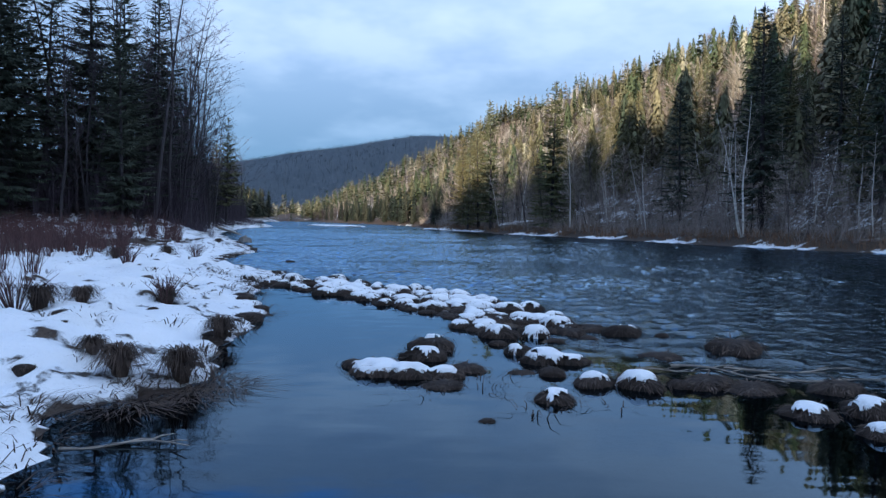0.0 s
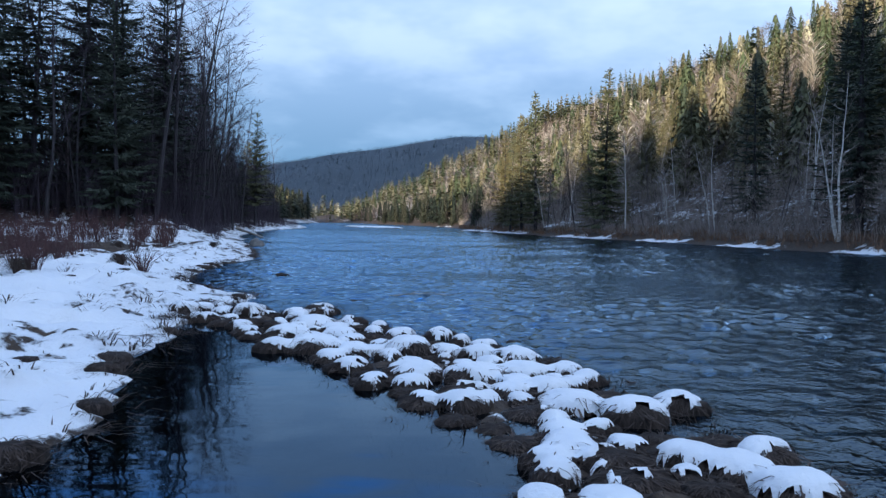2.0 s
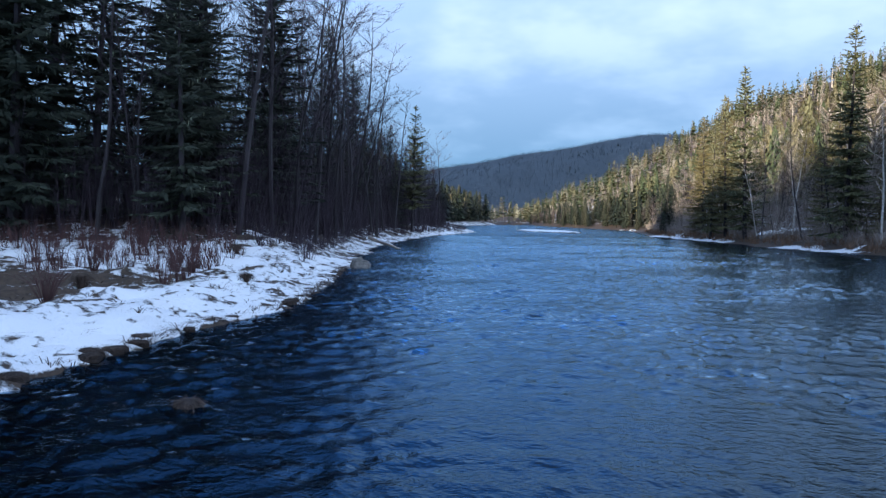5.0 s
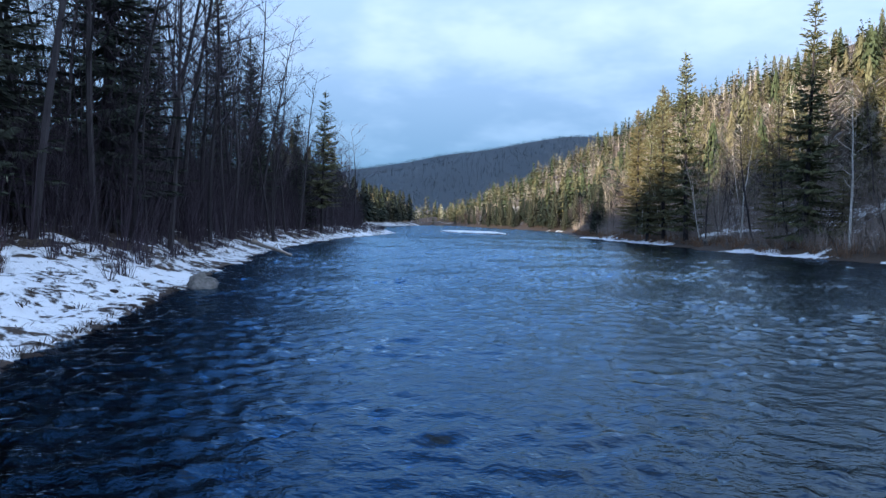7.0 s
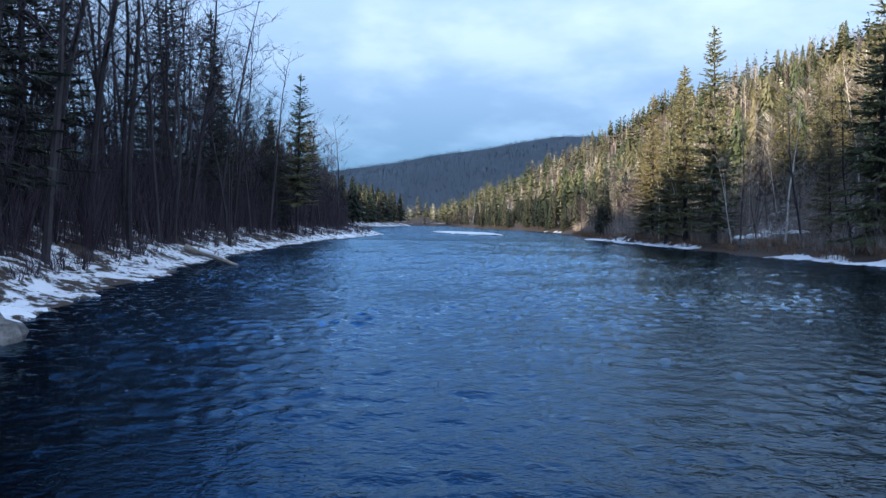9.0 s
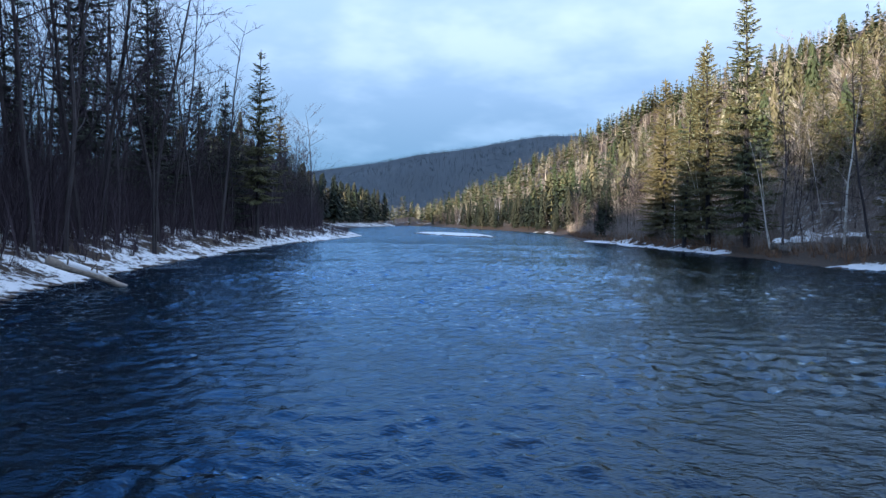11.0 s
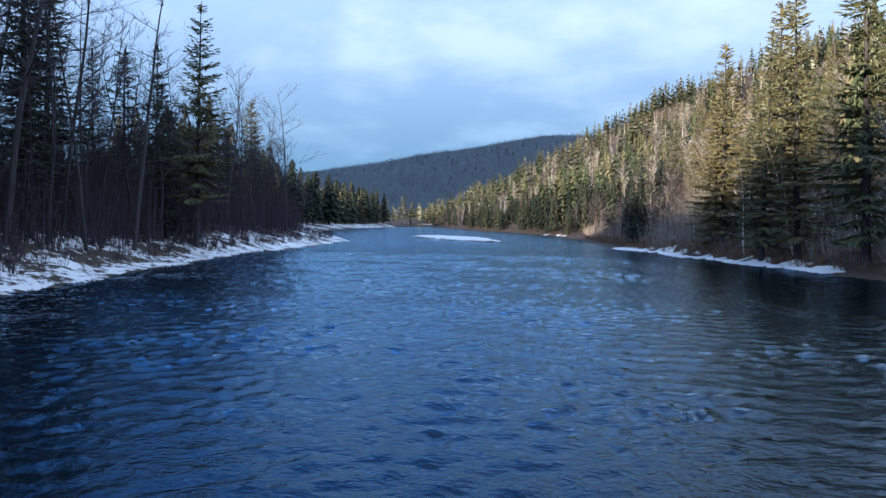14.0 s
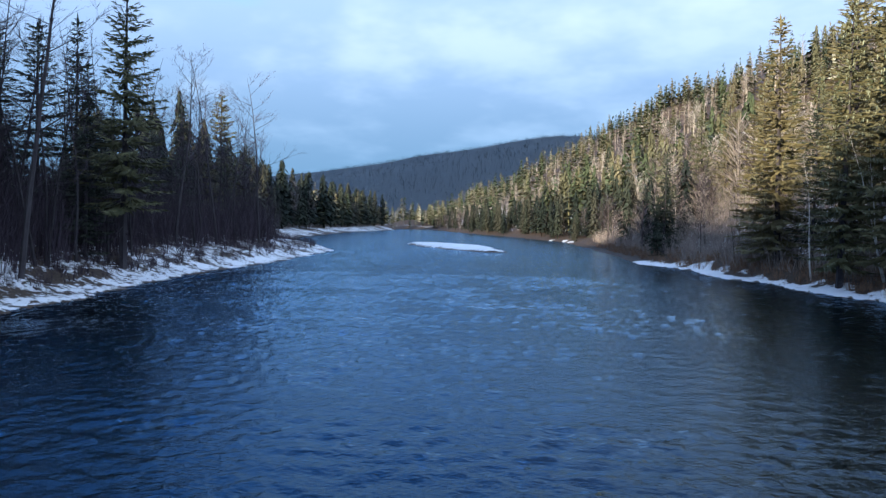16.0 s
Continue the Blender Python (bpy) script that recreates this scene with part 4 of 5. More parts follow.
GREENS = [(0.060, 0.078, 0.042), (0.110, 0.110, 0.064), (0.155, 0.142, 0.088), (0.038, 0.050, 0.034), (0.24, 0.23, 0.165), (0.36, 0.35, 0.26)]
# conifer colours with the mountain's blue haze already in them
HAZE_BLUES = [(0.022, 0.036, 0.040), (0.085, 0.100, 0.104)]
BARES = [(0.30, 0.265, 0.235), (0.42, 0.385, 0.34), (0.22, 0.185, 0.165)]
# darker copies of the greens and bares, with the woods' shade in the colour
SHADE_GREENS = [(0.020, 0.028, 0.023), (0.034, 0.042, 0.031), (0.050, 0.052, 0.038)]
SHADE_BARES = [(0.085, 0.070, 0.074), (0.12, 0.10, 0.10), (0.065, 0.054, 0.058)]
r2 = np.random.default_rng(5)
KINDS = [simple_conifer(i, 40, 14, 0.12) for i in range(4)] + [simple_bare(10 + i, 150) for i in range(3)]
KINDS_MID = [simple_conifer(20 + i, 26, 9, 0.15) for i in range(4)] + [simple_bare(15 + i, 110) for i in range(3)]
KINDS_FAR = [simple_conifer(30 + i, 8, 4, 0.34) for i in range(4)] + [simple_bare(40 + i, 26) for i in range(3)]


def scatter(n, ylo, yhi, place, bare_share, height, hazy=False, power=1.0, in_shade=False):
    rows = []
    ys = ylo + (yhi - ylo) * r2.random(n) ** power
    xs = place(ys)
    zs = land(xs, ys)[0]
    for x, y, z in zip(xs, ys, zs):
        bare = r2.random() < bare_share * (1.6 if math.sin(x * 0.06 + y * 0.045) > 0.2 else 0.5)
        col = BARES[r2.integers(3)] if bare else GREENS[min(int(abs(r2.normal(0, 1.9))), 5)]
        if hazy and not bare:
            col = HAZE_BLUES[r2.integers(2)]
        # shaded woods get their shade from the darker palette
        if in_shade:
            col = (SHADE_BARES if bare else SHADE_GREENS)[r2.integers(3)]
        rows.append((x, y, z - 0.2, height * r2.uniform(0.4, 1.12) * (0.8 if bare else 1) * (0.75 if in_shade and 98 < y < 150 else 1), r2.uniform(0, 6.28), r2.integers(4, 7) if bare else r2.integers(4), col))
    return rows


woods("hillside_woods", scatter(400, 34, 175, lambda y: shore(RIGHT_SHORE, y) + 10 + 46 * r2.random(len(y)), 0.5, 12.0), KINDS,
      "spruce and bare birch forest on the valley side above the bank")
woods("hillside_woods", scatter(1100, 40, 330, lambda y: shore(RIGHT_SHORE, y) + np.where(y < 175, 54, 9) + (137 - np.where(y < 175, 54, 9)) * r2.random(len(y)), 0.58, 12.0, power=1.1), KINDS_MID,
      "sunlit spruce and bare birch forest covering the valley side")
woods("shore_fringe_woods", scatter(300, 150, 470, lambda y: shore(RIGHT_SHORE, y) + 2 + 9 * r2.random(len(y)), 0.4, 8.5, in_shade=True), KINDS_MID,
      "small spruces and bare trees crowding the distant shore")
woods("hillside_woods", scatter(2500, 175, 880, lambda y: shore(HILL_FOOT, y) + 5 + 135 * r2.random(len(y)), 0.55, 11.0), KINDS_FAR,
      "sunlit mixed forest far along the valley side")
woods("shaded_woods", scatter(360, 40, 330, lambda y: shore(FOREST_EDGE, y) - np.where(y > 88, 11, 4) - 75 * r2.random(len(y)) ** 1.4, 0.45, 11.0, power=1.3, in_shade=True), KINDS_MID,
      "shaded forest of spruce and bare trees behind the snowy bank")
woods("bank_woods", scatter(440, 160, 458, lambda y: shore(FOREST_EDGE, y) - np.where(y < 190, 5, 2) - 45 * r2.random(len(y)) ** 1.5, 0.25, 15.0, in_shade=True), KINDS_MID,
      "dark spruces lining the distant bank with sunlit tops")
woods("river_bend_woods", scatter(1100, 300, 640, lambda y: np.where(y < 455, shore(FOREST_EDGE, y) - 2 - 120 * r2.random(len(y)), shore(RIGHT_SHORE, y) + 3 + 260 * r2.random(len(y))), 0.12, 13), KINDS_FAR,
      "sunlit spruces where the river bends away")
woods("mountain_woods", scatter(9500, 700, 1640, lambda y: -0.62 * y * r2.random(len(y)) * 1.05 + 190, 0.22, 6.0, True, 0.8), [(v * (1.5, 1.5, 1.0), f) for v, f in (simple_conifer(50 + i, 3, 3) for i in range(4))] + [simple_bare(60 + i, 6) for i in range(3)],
      "forest on the distant mountain, its haze put in as dark blue-green colour")

# ---- tussocks ----


def tussock(seed, radius, height):
    """A sedge tussock: a peat mound with dead blades combed down over its sides."""
    rg = random.Random(seed)
    root = thing("tussock", "brown sedge tussock standing in shallow water", "tussock", "sedge tussocks of the bar")
    ph = [rg.uniform(0, 6.28) for _ in range(4)]

    def wob(a):
        return 1 + 0.13 * math.sin(2 * a + ph[0]) + 0.09 * math.sin(3 * a + ph[1]) + 0.06 * math.sin(5 * a + ph[2])

    def dome(a, t, lift=0.0):
        r = radius * wob(a) * math.sin(t * 1.5) + lift
        return Vector((r * math.cos(a), r * math.sin(a), height * (max(math.cos(t * 1.5), 0.0) ** 0.7) + 0.02 * math.sin(7 * a + 9 * t + ph[3]) * math.sin(t * 2) + lift * (1 - t)))

    mound = Shape()
    rings, seg = 5, 14
    mound.v.append(Vector((0, 0, height)))
    for i in range(1, rings + 1):
        for s in range(seg):
            p = dome(6.283 * s / seg, i / rings)
            if i == rings:
                p.z = -0.22
            mound.v.append(p)
    for s in range(seg):
        mound.f.append((0, 1 + s, 1 + (s + 1) % seg))
    for i in range(rings - 1):
        for s in range(seg):
            q = 1 + i * seg
            mound.f.append((q + s, q + seg + s, q + seg + (s + 1) % seg, q + (s + 1) % seg))
    mound.object("mound", M_MOUND, root, smooth=True)
    grass = Shape()
    for k in range(190):
        a, t = rg.uniform(0, 6.28), rg.uniform(0.15, 0.75)
        bend = rg.uniform(-0.35, 0.35)
        loose = rg.uniform(0.005, 0.03) if k % 6 else rg.uniform(0.04, 0.12)
        ends = min(t + rg.uniform(0.3, 0.7), 1.08)
        pts = [dome(a, t), dome(a + bend * 0.4, t * 0.6 + ends * 0.4, loose), dome(a + bend, ends, loose * 1.5)]
        pts[2].z = max(pts[2].z - 0.04, -0.03)
        side = Vector((-math.sin(a), math.cos(a), rg.uniform(-0.25, 0.25)))
        grass.strip(pts, rg.uniform(0.008, 0.017), side)
    grass.object("grass", M_SEDGE, root)
    return root


MOUNDS = [tussock(220 + i, 0.30, h) for i, h in enumerate([0.20, 0.24, 0.17, 0.22, 0.26])]
HEIGHTS = [0.20, 0.24, 0.17, 0.22, 0.26]
rng = random.Random(23)
TUSS = []


def set_tussock(x, y, radius, snow, z=None, low=1.0, label=""):
    """One tussock of that radius; what lies on it is kept for the sheet of snow."""
    k = rng.randrange(5)
    z = max(min(ground_z(x, y), 0.08) - 0.03, -0.05) if z is None else z
    size = radius / 0.30
    tall = (0.34 + 0.47 * size) * low * rng.uniform(0.8, 1.1) * (1.0 if snow > 0.3 else 0.8)
    m = Matrix.Translation((x, y, z)) @ Euler((rng.uniform(-0.06, 0.06), rng.uniform(-0.06, 0.06), rng.uniform(0, 6.28))).to_matrix().to_4x4() @ Matrix.Diagonal((size * rng.uniform(0.95, 1.2), size * rng.uniform(0.9, 1.1), tall, 1))
    c = set_copy(MOUNDS[k], m)
    c["label"] = label or ("brown sedge tussock capped with snow in shallow water" if snow > 0.6 else "bare brown sedge tussock standing in shallow water")
    TUSS.append((x, y, radius, snow, z, HEIGHTS[k] * tall))


def set_row(rows):
    for x, y, radius, snow in rows:
        set_tussock(x, y, radius, snow)


# the islets in the shallows: place, radius, and how much snow lies on it
set_row([(-0.25, 15.70, 0.32, 1.0), (0.12, 15.52, 0.24, 1.0), (0.50, 15.53, 0.20, 1.0), (-0.50, 15.98, 0.19, 0.0), (0.27, 17.26, 0.30, 0.5), (0.21, 16.52, 0.25, 1.0),
            (0.71, 15.88, 0.20, 0.0), (0.48, 15.04, 0.22, 0.8), (1.51, 14.53, 0.20, 0.8), (1.98, 15.23, 0.20, 1.0), (2.42, 15.20, 0.24, 1.0), (2.81, 15.19, 0.13, 0.4),
            (1.62, 15.71, 0.17, 0.5), (1.59, 16.42, 0.26, 1.0), (1.93, 16.42, 0.22, 0.8), (1.33, 16.97, 0.18, 0.8), (1.30, 15.79, 0.17, 0.0), (0.88, 13.77, 0.08, 0.0),
            (3.08, 16.94, 0.28, 0.0), (3.62, 14.14, 0.24, 1.0), (4.14, 14.17, 0.22, 1.0), (3.90, 13.54, 0.17, 1.0), (3.50, 15.12, 0.32, 0.0), (3.12, 15.30, 0.28, 0.0)])
# the islets in the shallows: place, radius, and how much snow lies on it
set_row([(4.33, 15.14, 0.27, 0.0)])
# the near end of the bar
set_row([(2.56, 19.10, 0.29, 0.0), (3.03, 18.93, 0.28, 0.4), (3.48, 18.51, 0.10, 0.5), (4.09, 17.35, 0.36, 0.4), (0.46, 20.36, 0.19, 1.0), (0.60, 19.19, 0.19, 1.0),
            (0.87, 18.85, 0.18, 1.0), (1.14, 18.34, 0.25, 1.0), (1.09, 19.90, 0.23, 0.0), (1.67, 18.37, 0.22, 1.0), (1.63, 19.12, 0.18, 0.0), (1.40, 17.33, 0.13, 1.0),
            (1.12, 17.59, 0.12, 0.0), (1.88, 17.96, 0.15, 0.0), (2.11, 19.53, 0.28, 1.0), (2.24, 19.02, 0.20, 0.0), (1.87, 19.90, 0.26, 1.0), (1.59, 20.08, 0.24, 1.0),
            (2.40, 18.20, 0.15, 0.0), (2.93, 18.59, 0.25, 0.4), (2.69, 19.48, 0.12, 0.0)])
# its middle
set_row([(1.43, 21.21, 0.30, 1.0), (0.95, 21.48, 0.31, 1.0), (1.85, 21.55, 0.25, 1.0), (-0.89, 22.03, 0.12, 1.0), (-0.54, 22.66, 0.32, 1.0), (0.07, 22.52, 0.32, 1.0),
            (0.57, 22.79, 0.29, 1.0), (-0.51, 21.82, 0.16, 0.0), (0.03, 21.86, 0.26, 0.0), (0.49, 23.52, 0.27, 1.0), (0.95, 23.31, 0.26, 0.3), (-1.28, 23.42, 0.15, 0.0),
            (-0.93, 23.46, 0.16, 1.0), (-0.29, 23.51, 0.12, 1.0), (-0.07, 23.07, 0.16, 1.0), (0.23, 23.17, 0.16, 1.0), (0.48, 23.14, 0.16, 1.0), (0.71, 23.51, 0.13, 1.0)])
# and where it runs into the bank
set_row([(0.08, 23.70, 0.24, 1.0), (-0.76, 23.89, 0.28, 1.0), (-1.15, 23.78, 0.20, 1.0), (-1.40, 23.74, 0.20, 0.3), (-1.90, 24.06, 0.33, 1.0), (-2.38, 23.93, 0.24, 1.0),
            (-2.15, 23.97, 0.24, 1.0), (-1.46, 24.05, 0.22, 1.0), (-0.48, 23.61, 0.18, 0.0), (-0.50, 24.50, 0.18, 0.0), (-1.46, 25.93, 0.16, 1.0), (-2.45, 25.95, 0.37, 1.0),
            (-2.52, 24.93, 0.32, 1.0), (-1.83, 24.99, 0.27, 1.0), (-3.83, 27.31, 0.29, 1.0), (-2.72, 27.49, 0.29, 0.7)])
# bare ones that barely break the surface
for x, y, r in [(2.32, 18.1, 0.2), (2.8, 19.0, 0.2), (3.0, 15.7, 0.2), (3.5, 15.7, 0.22), (4.0, 15.6, 0.25), (4.6, 15.0, 0.25), (3.4, 16.2, 0.18), (-1.7, 29.3, 0.18), (-2.6, 29.7, 0.2), (-1.1, 28.2, 0.15),
                (-3.2, 29.9, 0.2), (-0.2, 26.0, 0.18), (0.9, 24.4, 0.2), (-6.35, 36.0, 0.2), (-6.8, 35.95, 0.16), (-5.6, 36.0, 0.14), (0.5, 25.1, 0.18), (-0.9, 25.6, 0.2), (1.7, 22.6, 0.2), (2.2, 21.6, 0.2)]:
    set_tussock(x, y, r, 0.0, -0.10, 0.8)
set_tussock(-6.0, 36.1, 0.22, 0.0, -0.05)
tries = 0
while len(TUSS) < 235 and tries < 6000:
    tries += 1
    x, y = rng.uniform(-5, 2.6), rng.uniform(18.5, 28.6)
    db = float(bar_depth(np.array([x]), np.array([y]))[0])
    if db < 0.2 or float(shore(LEFT_SHORE, y)) > x + 0.3 or not all((x - a[0]) ** 2 + (y - a[1]) ** 2 > (a[2] + 0.11) ** 2 for a in TUSS):
        continue
    set_tussock(x, y, rng.uniform(0.15, 0.26), rng.choice((1.0, 1.0, 0.8)) if rng.random() < (0.75 if y < 25.0 else 0.45) else 0.0)


def snow_sheet():
    """The sheet of snow that lies over the tussock tops and bridges between neighbours."""
    step = 0.035
    X, Y = np.meshgrid(np.arange(-6.6, 4.9, step), np.arange(13.0, 30.0, step))
    base = np.maximum(land(X, Y)[0], -0.2)
    mask = np.full(X.shape, -0.52)
    for x, y, r, snow, z, h in (q for q in TUSS if q[1] < 29.5):
        j0, j1 = np.searchsorted(X[0], (x - 2.6 * r, x + 2.6 * r))
        i0, i1 = np.searchsorted(Y[:, 0], (y - 2.6 * r, y + 2.6 * r))
        px, py = X[i0:i1, j0:j1], Y[i0:i1, j0:j1]
        q = ((px - x) ** 2 + (py - y) ** 2) / (r * r)
        top = z + h * np.clip(1.06 - q, 0, 1) ** 0.42
        base[i0:i1, j0:j1] = np.where(q < 1.06, np.maximum(base[i0:i1, j0:j1], top), base[i0:i1, j0:j1])
        mask[i0:i1, j0:j1] += snow * np.exp(-q / 0.95)
    mask += 0.34 * lumps(X, Y, 0.42, 41.0) + 0.34 * lumps(X, Y, 0.24, 42.0) + 0.27 * smoothstep(bar_depth(X, Y), 0.0, 0.7)
    mask = np.where((base < 0.05) | (X < shore(LEFT_SHORE, Y) - 0.5), np.minimum(mask, -0.12), mask)
    for _ in range(3):
        base = (base + np.roll(base, 1, 0) + np.roll(base, -1, 0) + np.roll(base, 1, 1) + np.roll(base, -1, 1)) / 5
    mask = (mask * 2 + np.roll(mask, 1, 0) + np.roll(mask, -1, 0) + np.roll(mask, 1, 1) + np.roll(mask, -1, 1)) / 6
    thick = np.where(mask > 0, 0.016 + 0.026 * np.sqrt(np.clip(mask / 0.4, 0, 1)), 0.016 + mask * 0.9) + 0.008 * lumps(X, Y, 0.3, 43.0)
    Z = base + thick
    keep = mask > -0.10
    n, m = X.shape
    quad = (keep[:-1, :-1] & keep[1:, :-1] & keep[:-1, 1:] & keep[1:, 1:]).ravel()
    i = (np.arange(n - 1)[:, None] * m + np.arange(m - 1)[None]).ravel()[quad]
    faces = np.stack([i, i + 1, i + m + 1, i + m], -1)
    # each patch of snow that hangs together is a thing of its own
    mark = np.arange(n * m)
    while True:
        low = mark[faces].min(1)
        nxt = mark.copy()
        for k in range(4):
            np.minimum.at(nxt, faces[:, k], low)
        nxt = nxt[nxt]
        if (nxt == mark).all():
            break
        mark = nxt
    points = np.stack([X, Y, Z], -1).reshape(-1, 3)
    home = mark[faces[:, 0]]
    for root in np.unique(home):
        own = faces[home == root]
        if len(own) < 12:
            continue
        used, back = np.unique(own, return_inverse=True)
        middle = points[used].mean(0)
        middle[2] = points[used][:, 2].min()
        ob = mesh_object("snow_patch", points[used] - middle, back.reshape(own.shape), M_SNOW, smooth=True)
        ob.location = middle
        tagged(ob, "broad ribbon of soft snow lying over several tussocks" if len(own) > 900 else "small cap of soft snow lying on a sedge tussock", "snow", "patches of snow on the bar")


snow_sheet()
# small tufts that stand out of the snow along the left bank
LOW = len(TUSS)
tries = 0
while len(TUSS) < LOW + 190 and tries < 6000:
    tries += 1
    y = 13 + 45 * rng.random() ** 1.6
    d = rng.choice([rng.uniform(0.0, 0.35) if y > 17 else rng.uniform(0.5, 3), rng.uniform(0.2, 3), rng.uniform(0.3, 9)])
    x = float(shore(LEFT_SHORE, y)) - d
    if not all((x - a[0]) ** 2 + (y - a[1]) ** 2 > 0.3 ** 2 for a in TUSS[LOW:]):
        continue
    set_tussock(x, y, rng.uniform(0.06, 0.14) if d > 0.4 else rng.uniform(0.1, 0.22), 0.0, ground_z(x, y) - (0.05 if d < 0.4 else 0.08), 0.8, "small brown tuft of sedge poking out of the snow")
for ob in MOUNDS:
    for o in (*ob.children_recursive, ob):
        bpy.data.objects.remove(o)

# ---- shrubs, grass and drift along the banks ----


def shrubs(name, places, mat, label, stems=14, height=1.3, spread=0.55, twigs=3):
    """Joins many low shrubs: thin forking stems in a fan."""
    rg = random.Random(len(places))
    sh = Shape()
    for x, y, z, k in places:
        for _ in range(stems):
            a = rg.uniform(0, 6.28)
            out = Vector((math.cos(a), math.sin(a), 0)) * spread * rg.uniform(0.2, 1.0)
            p0 = Vector((x, y, z - 0.05)) + out * 0.25
            h = height * k * rg.uniform(0.55, 1.1)
            p1 = p0 + out * 0.4 * k + Vector((0, 0, h * 0.5))
            p2 = p1 + out * 0.5 * k + Vector((rg.uniform(-0.15, 0.15), rg.uniform(-0.15, 0.15), h * 0.5))
            side = Vector((-out.y, out.x, 0.02)) + Vector((rg.uniform(-0.3, 0.3), rg.uniform(-0.3, 0.3), 0))
            sh.strip([p0, p1, p2], (0.03 if twigs < 6 else 0.022) * k ** 0.5, side)
            for _ in range(twigs):
                b = p1.lerp(p2, rg.uniform(-0.8, 0.9))
                t = b + Vector((rg.uniform(-0.3, 0.3), rg.uniform(-0.3, 0.3), rg.uniform(0.15, 0.45))) * k * max(1, twigs / 3)
                sh.blade(b, t, 0.014 * k ** 0.5, side)
    return tagged(sh.object(name, mat), label, "shrubs", kind="stuff")


def line_up(n, seed, make):
    rg = random.Random(seed)
    rows = []
    for _ in range(n):
        x, y, k = make(rg)
        rows.append((x, y, ground_z(x, y), k))
    return rows


def left_thicket(rg):
    y = rg.uniform(40, 165)
    return float(shore(FOREST_EDGE, y)) + rg.uniform(-8, 0.4), y, rg.uniform(0.8, 2.2)


def young_growth(rg):
    y = rg.uniform(44, 168)
    return float(shore(FOREST_EDGE, y)) - 0.4 - 10 * rg.random() ** 1.3, y, rg.uniform(0.65, 1.5)


def bank_shrub(rg):
    y = rg.uniform(57, 168)
    return float(shore(LEFT_SHORE, y)) - rg.uniform(1.8, 6.5), y, rg.uniform(0.35, 1.0)


def flat_shrub(rg):
    while True:
        x, y = rg.uniform(-34, -7.5), rg.uniform(16, 56)
        if x < float(shore(LEFT_SHORE, y)) - 4.0 and x > float(shore(FOREST_EDGE, y)) and math.sin(x * 0.9) + math.sin(y * 0.5 + x * 0.3) > -0.2 - 0.06 * (-x - 10):
            return x, y, rg.uniform(0.5, 1.1)


def right_thicket(rg):
    y = rg.uniform(40, 200)
    return float(shore(RIGHT_SHORE, y)) + 2.6 + 12 * rg.random() ** 1.6, y, rg.uniform(0.4, 1.7)


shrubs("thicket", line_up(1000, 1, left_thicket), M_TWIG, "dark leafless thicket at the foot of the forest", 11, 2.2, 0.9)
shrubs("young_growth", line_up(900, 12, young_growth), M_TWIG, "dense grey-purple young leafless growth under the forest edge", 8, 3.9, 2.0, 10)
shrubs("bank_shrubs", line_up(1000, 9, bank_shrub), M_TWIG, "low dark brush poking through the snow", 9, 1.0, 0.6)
shrubs("red_shrubs", line_up(1250, 2, flat_shrub), M_RED_TWIG, "low reddish leafless shrubs standing in the snow", 11, 1.1, 0.5)
shrubs("brush", line_up(2100, 3, right_thicket), M_LIT_BRUSH, "grey leafless brush along the foot of the valley side", 8, 1.3, 1.1)


def grass(name, places, label, blades=16, height=0.5, mat=None, droop=1.0):
    rg = random.Random(7)
    sh = Shape()
    for x, y, z, k in places:
        for _ in range(blades):
            a = rg.uniform(0, 6.28)
            out = Vector((math.cos(a), math.sin(a), 0))
            p0 = Vector((x, y, z - 0.03)) + out * rg.uniform(0, 0.22)
            h = height * k * rg.uniform(0.6, 1.2)
            p1 = p0 + out * 0.12 * k * droop ** 0.5 + Vector((0, 0, h * 0.8))
            p2 = p1 + out * rg.uniform(0.1, 0.35) * k * droop ** 0.5 + Vector((0, 0, h * rg.uniform(-0.3 * droop, 0.2)))
            sh.strip([p0, p1, p2], (0.02 if droop == 1.0 else 0.012) * k, Vector((-out.y, out.x, 0.05)))
    return tagged(sh.object(name, mat or M_STRAW), label, "grass", kind="stuff")


def right_young(rg):
    y = rg.uniform(44, 185)
    return float(shore(RIGHT_SHORE, y)) + 3.4 + 10 * rg.random(), y, rg.uniform(0.5, 1.35)


def right_grass(rg):
    y = rg.uniform(38, 190)
    return float(shore(RIGHT_SHORE, y)) + rg.uniform(1.4, 4.6), y, rg.uniform(0.7, 1.3)


def left_grass(rg):
    y = rg.uniform(11, 60)
    return float(shore(LEFT_SHORE, y)) - rg.choice([rg.uniform(-0.1, 0.3), rg.uniform(0.3, 9), rg.uniform(0.3, 9)]), y, rg.uniform(0.3, 0.9)


def shore_sedge(rg):
    while True:
        y = 10.5 + 48 * rg.random() ** 1.5
        if math.sin(y * 2.9) + math.sin(y * 1.27 + 1) > -0.3:
            return float(shore(LEFT_SHORE, y)) + rg.uniform(-0.22, 0.16), y, rg.uniform(0.5, 1.1)


def bar_grass(rg):
    while True:
        x, y = rg.uniform(-5, 4), rg.uniform(16.8, 29.5)
        if float(bar_depth(np.array([x]), np.array([y]))[0]) > -0.25 and float(bar_depth(np.array([x]), np.array([y]))[0]) < 0.35 and x > float(shore(LEFT_SHORE, y)) - 0.2:
            return x, y, rg.uniform(0.25, 0.6)


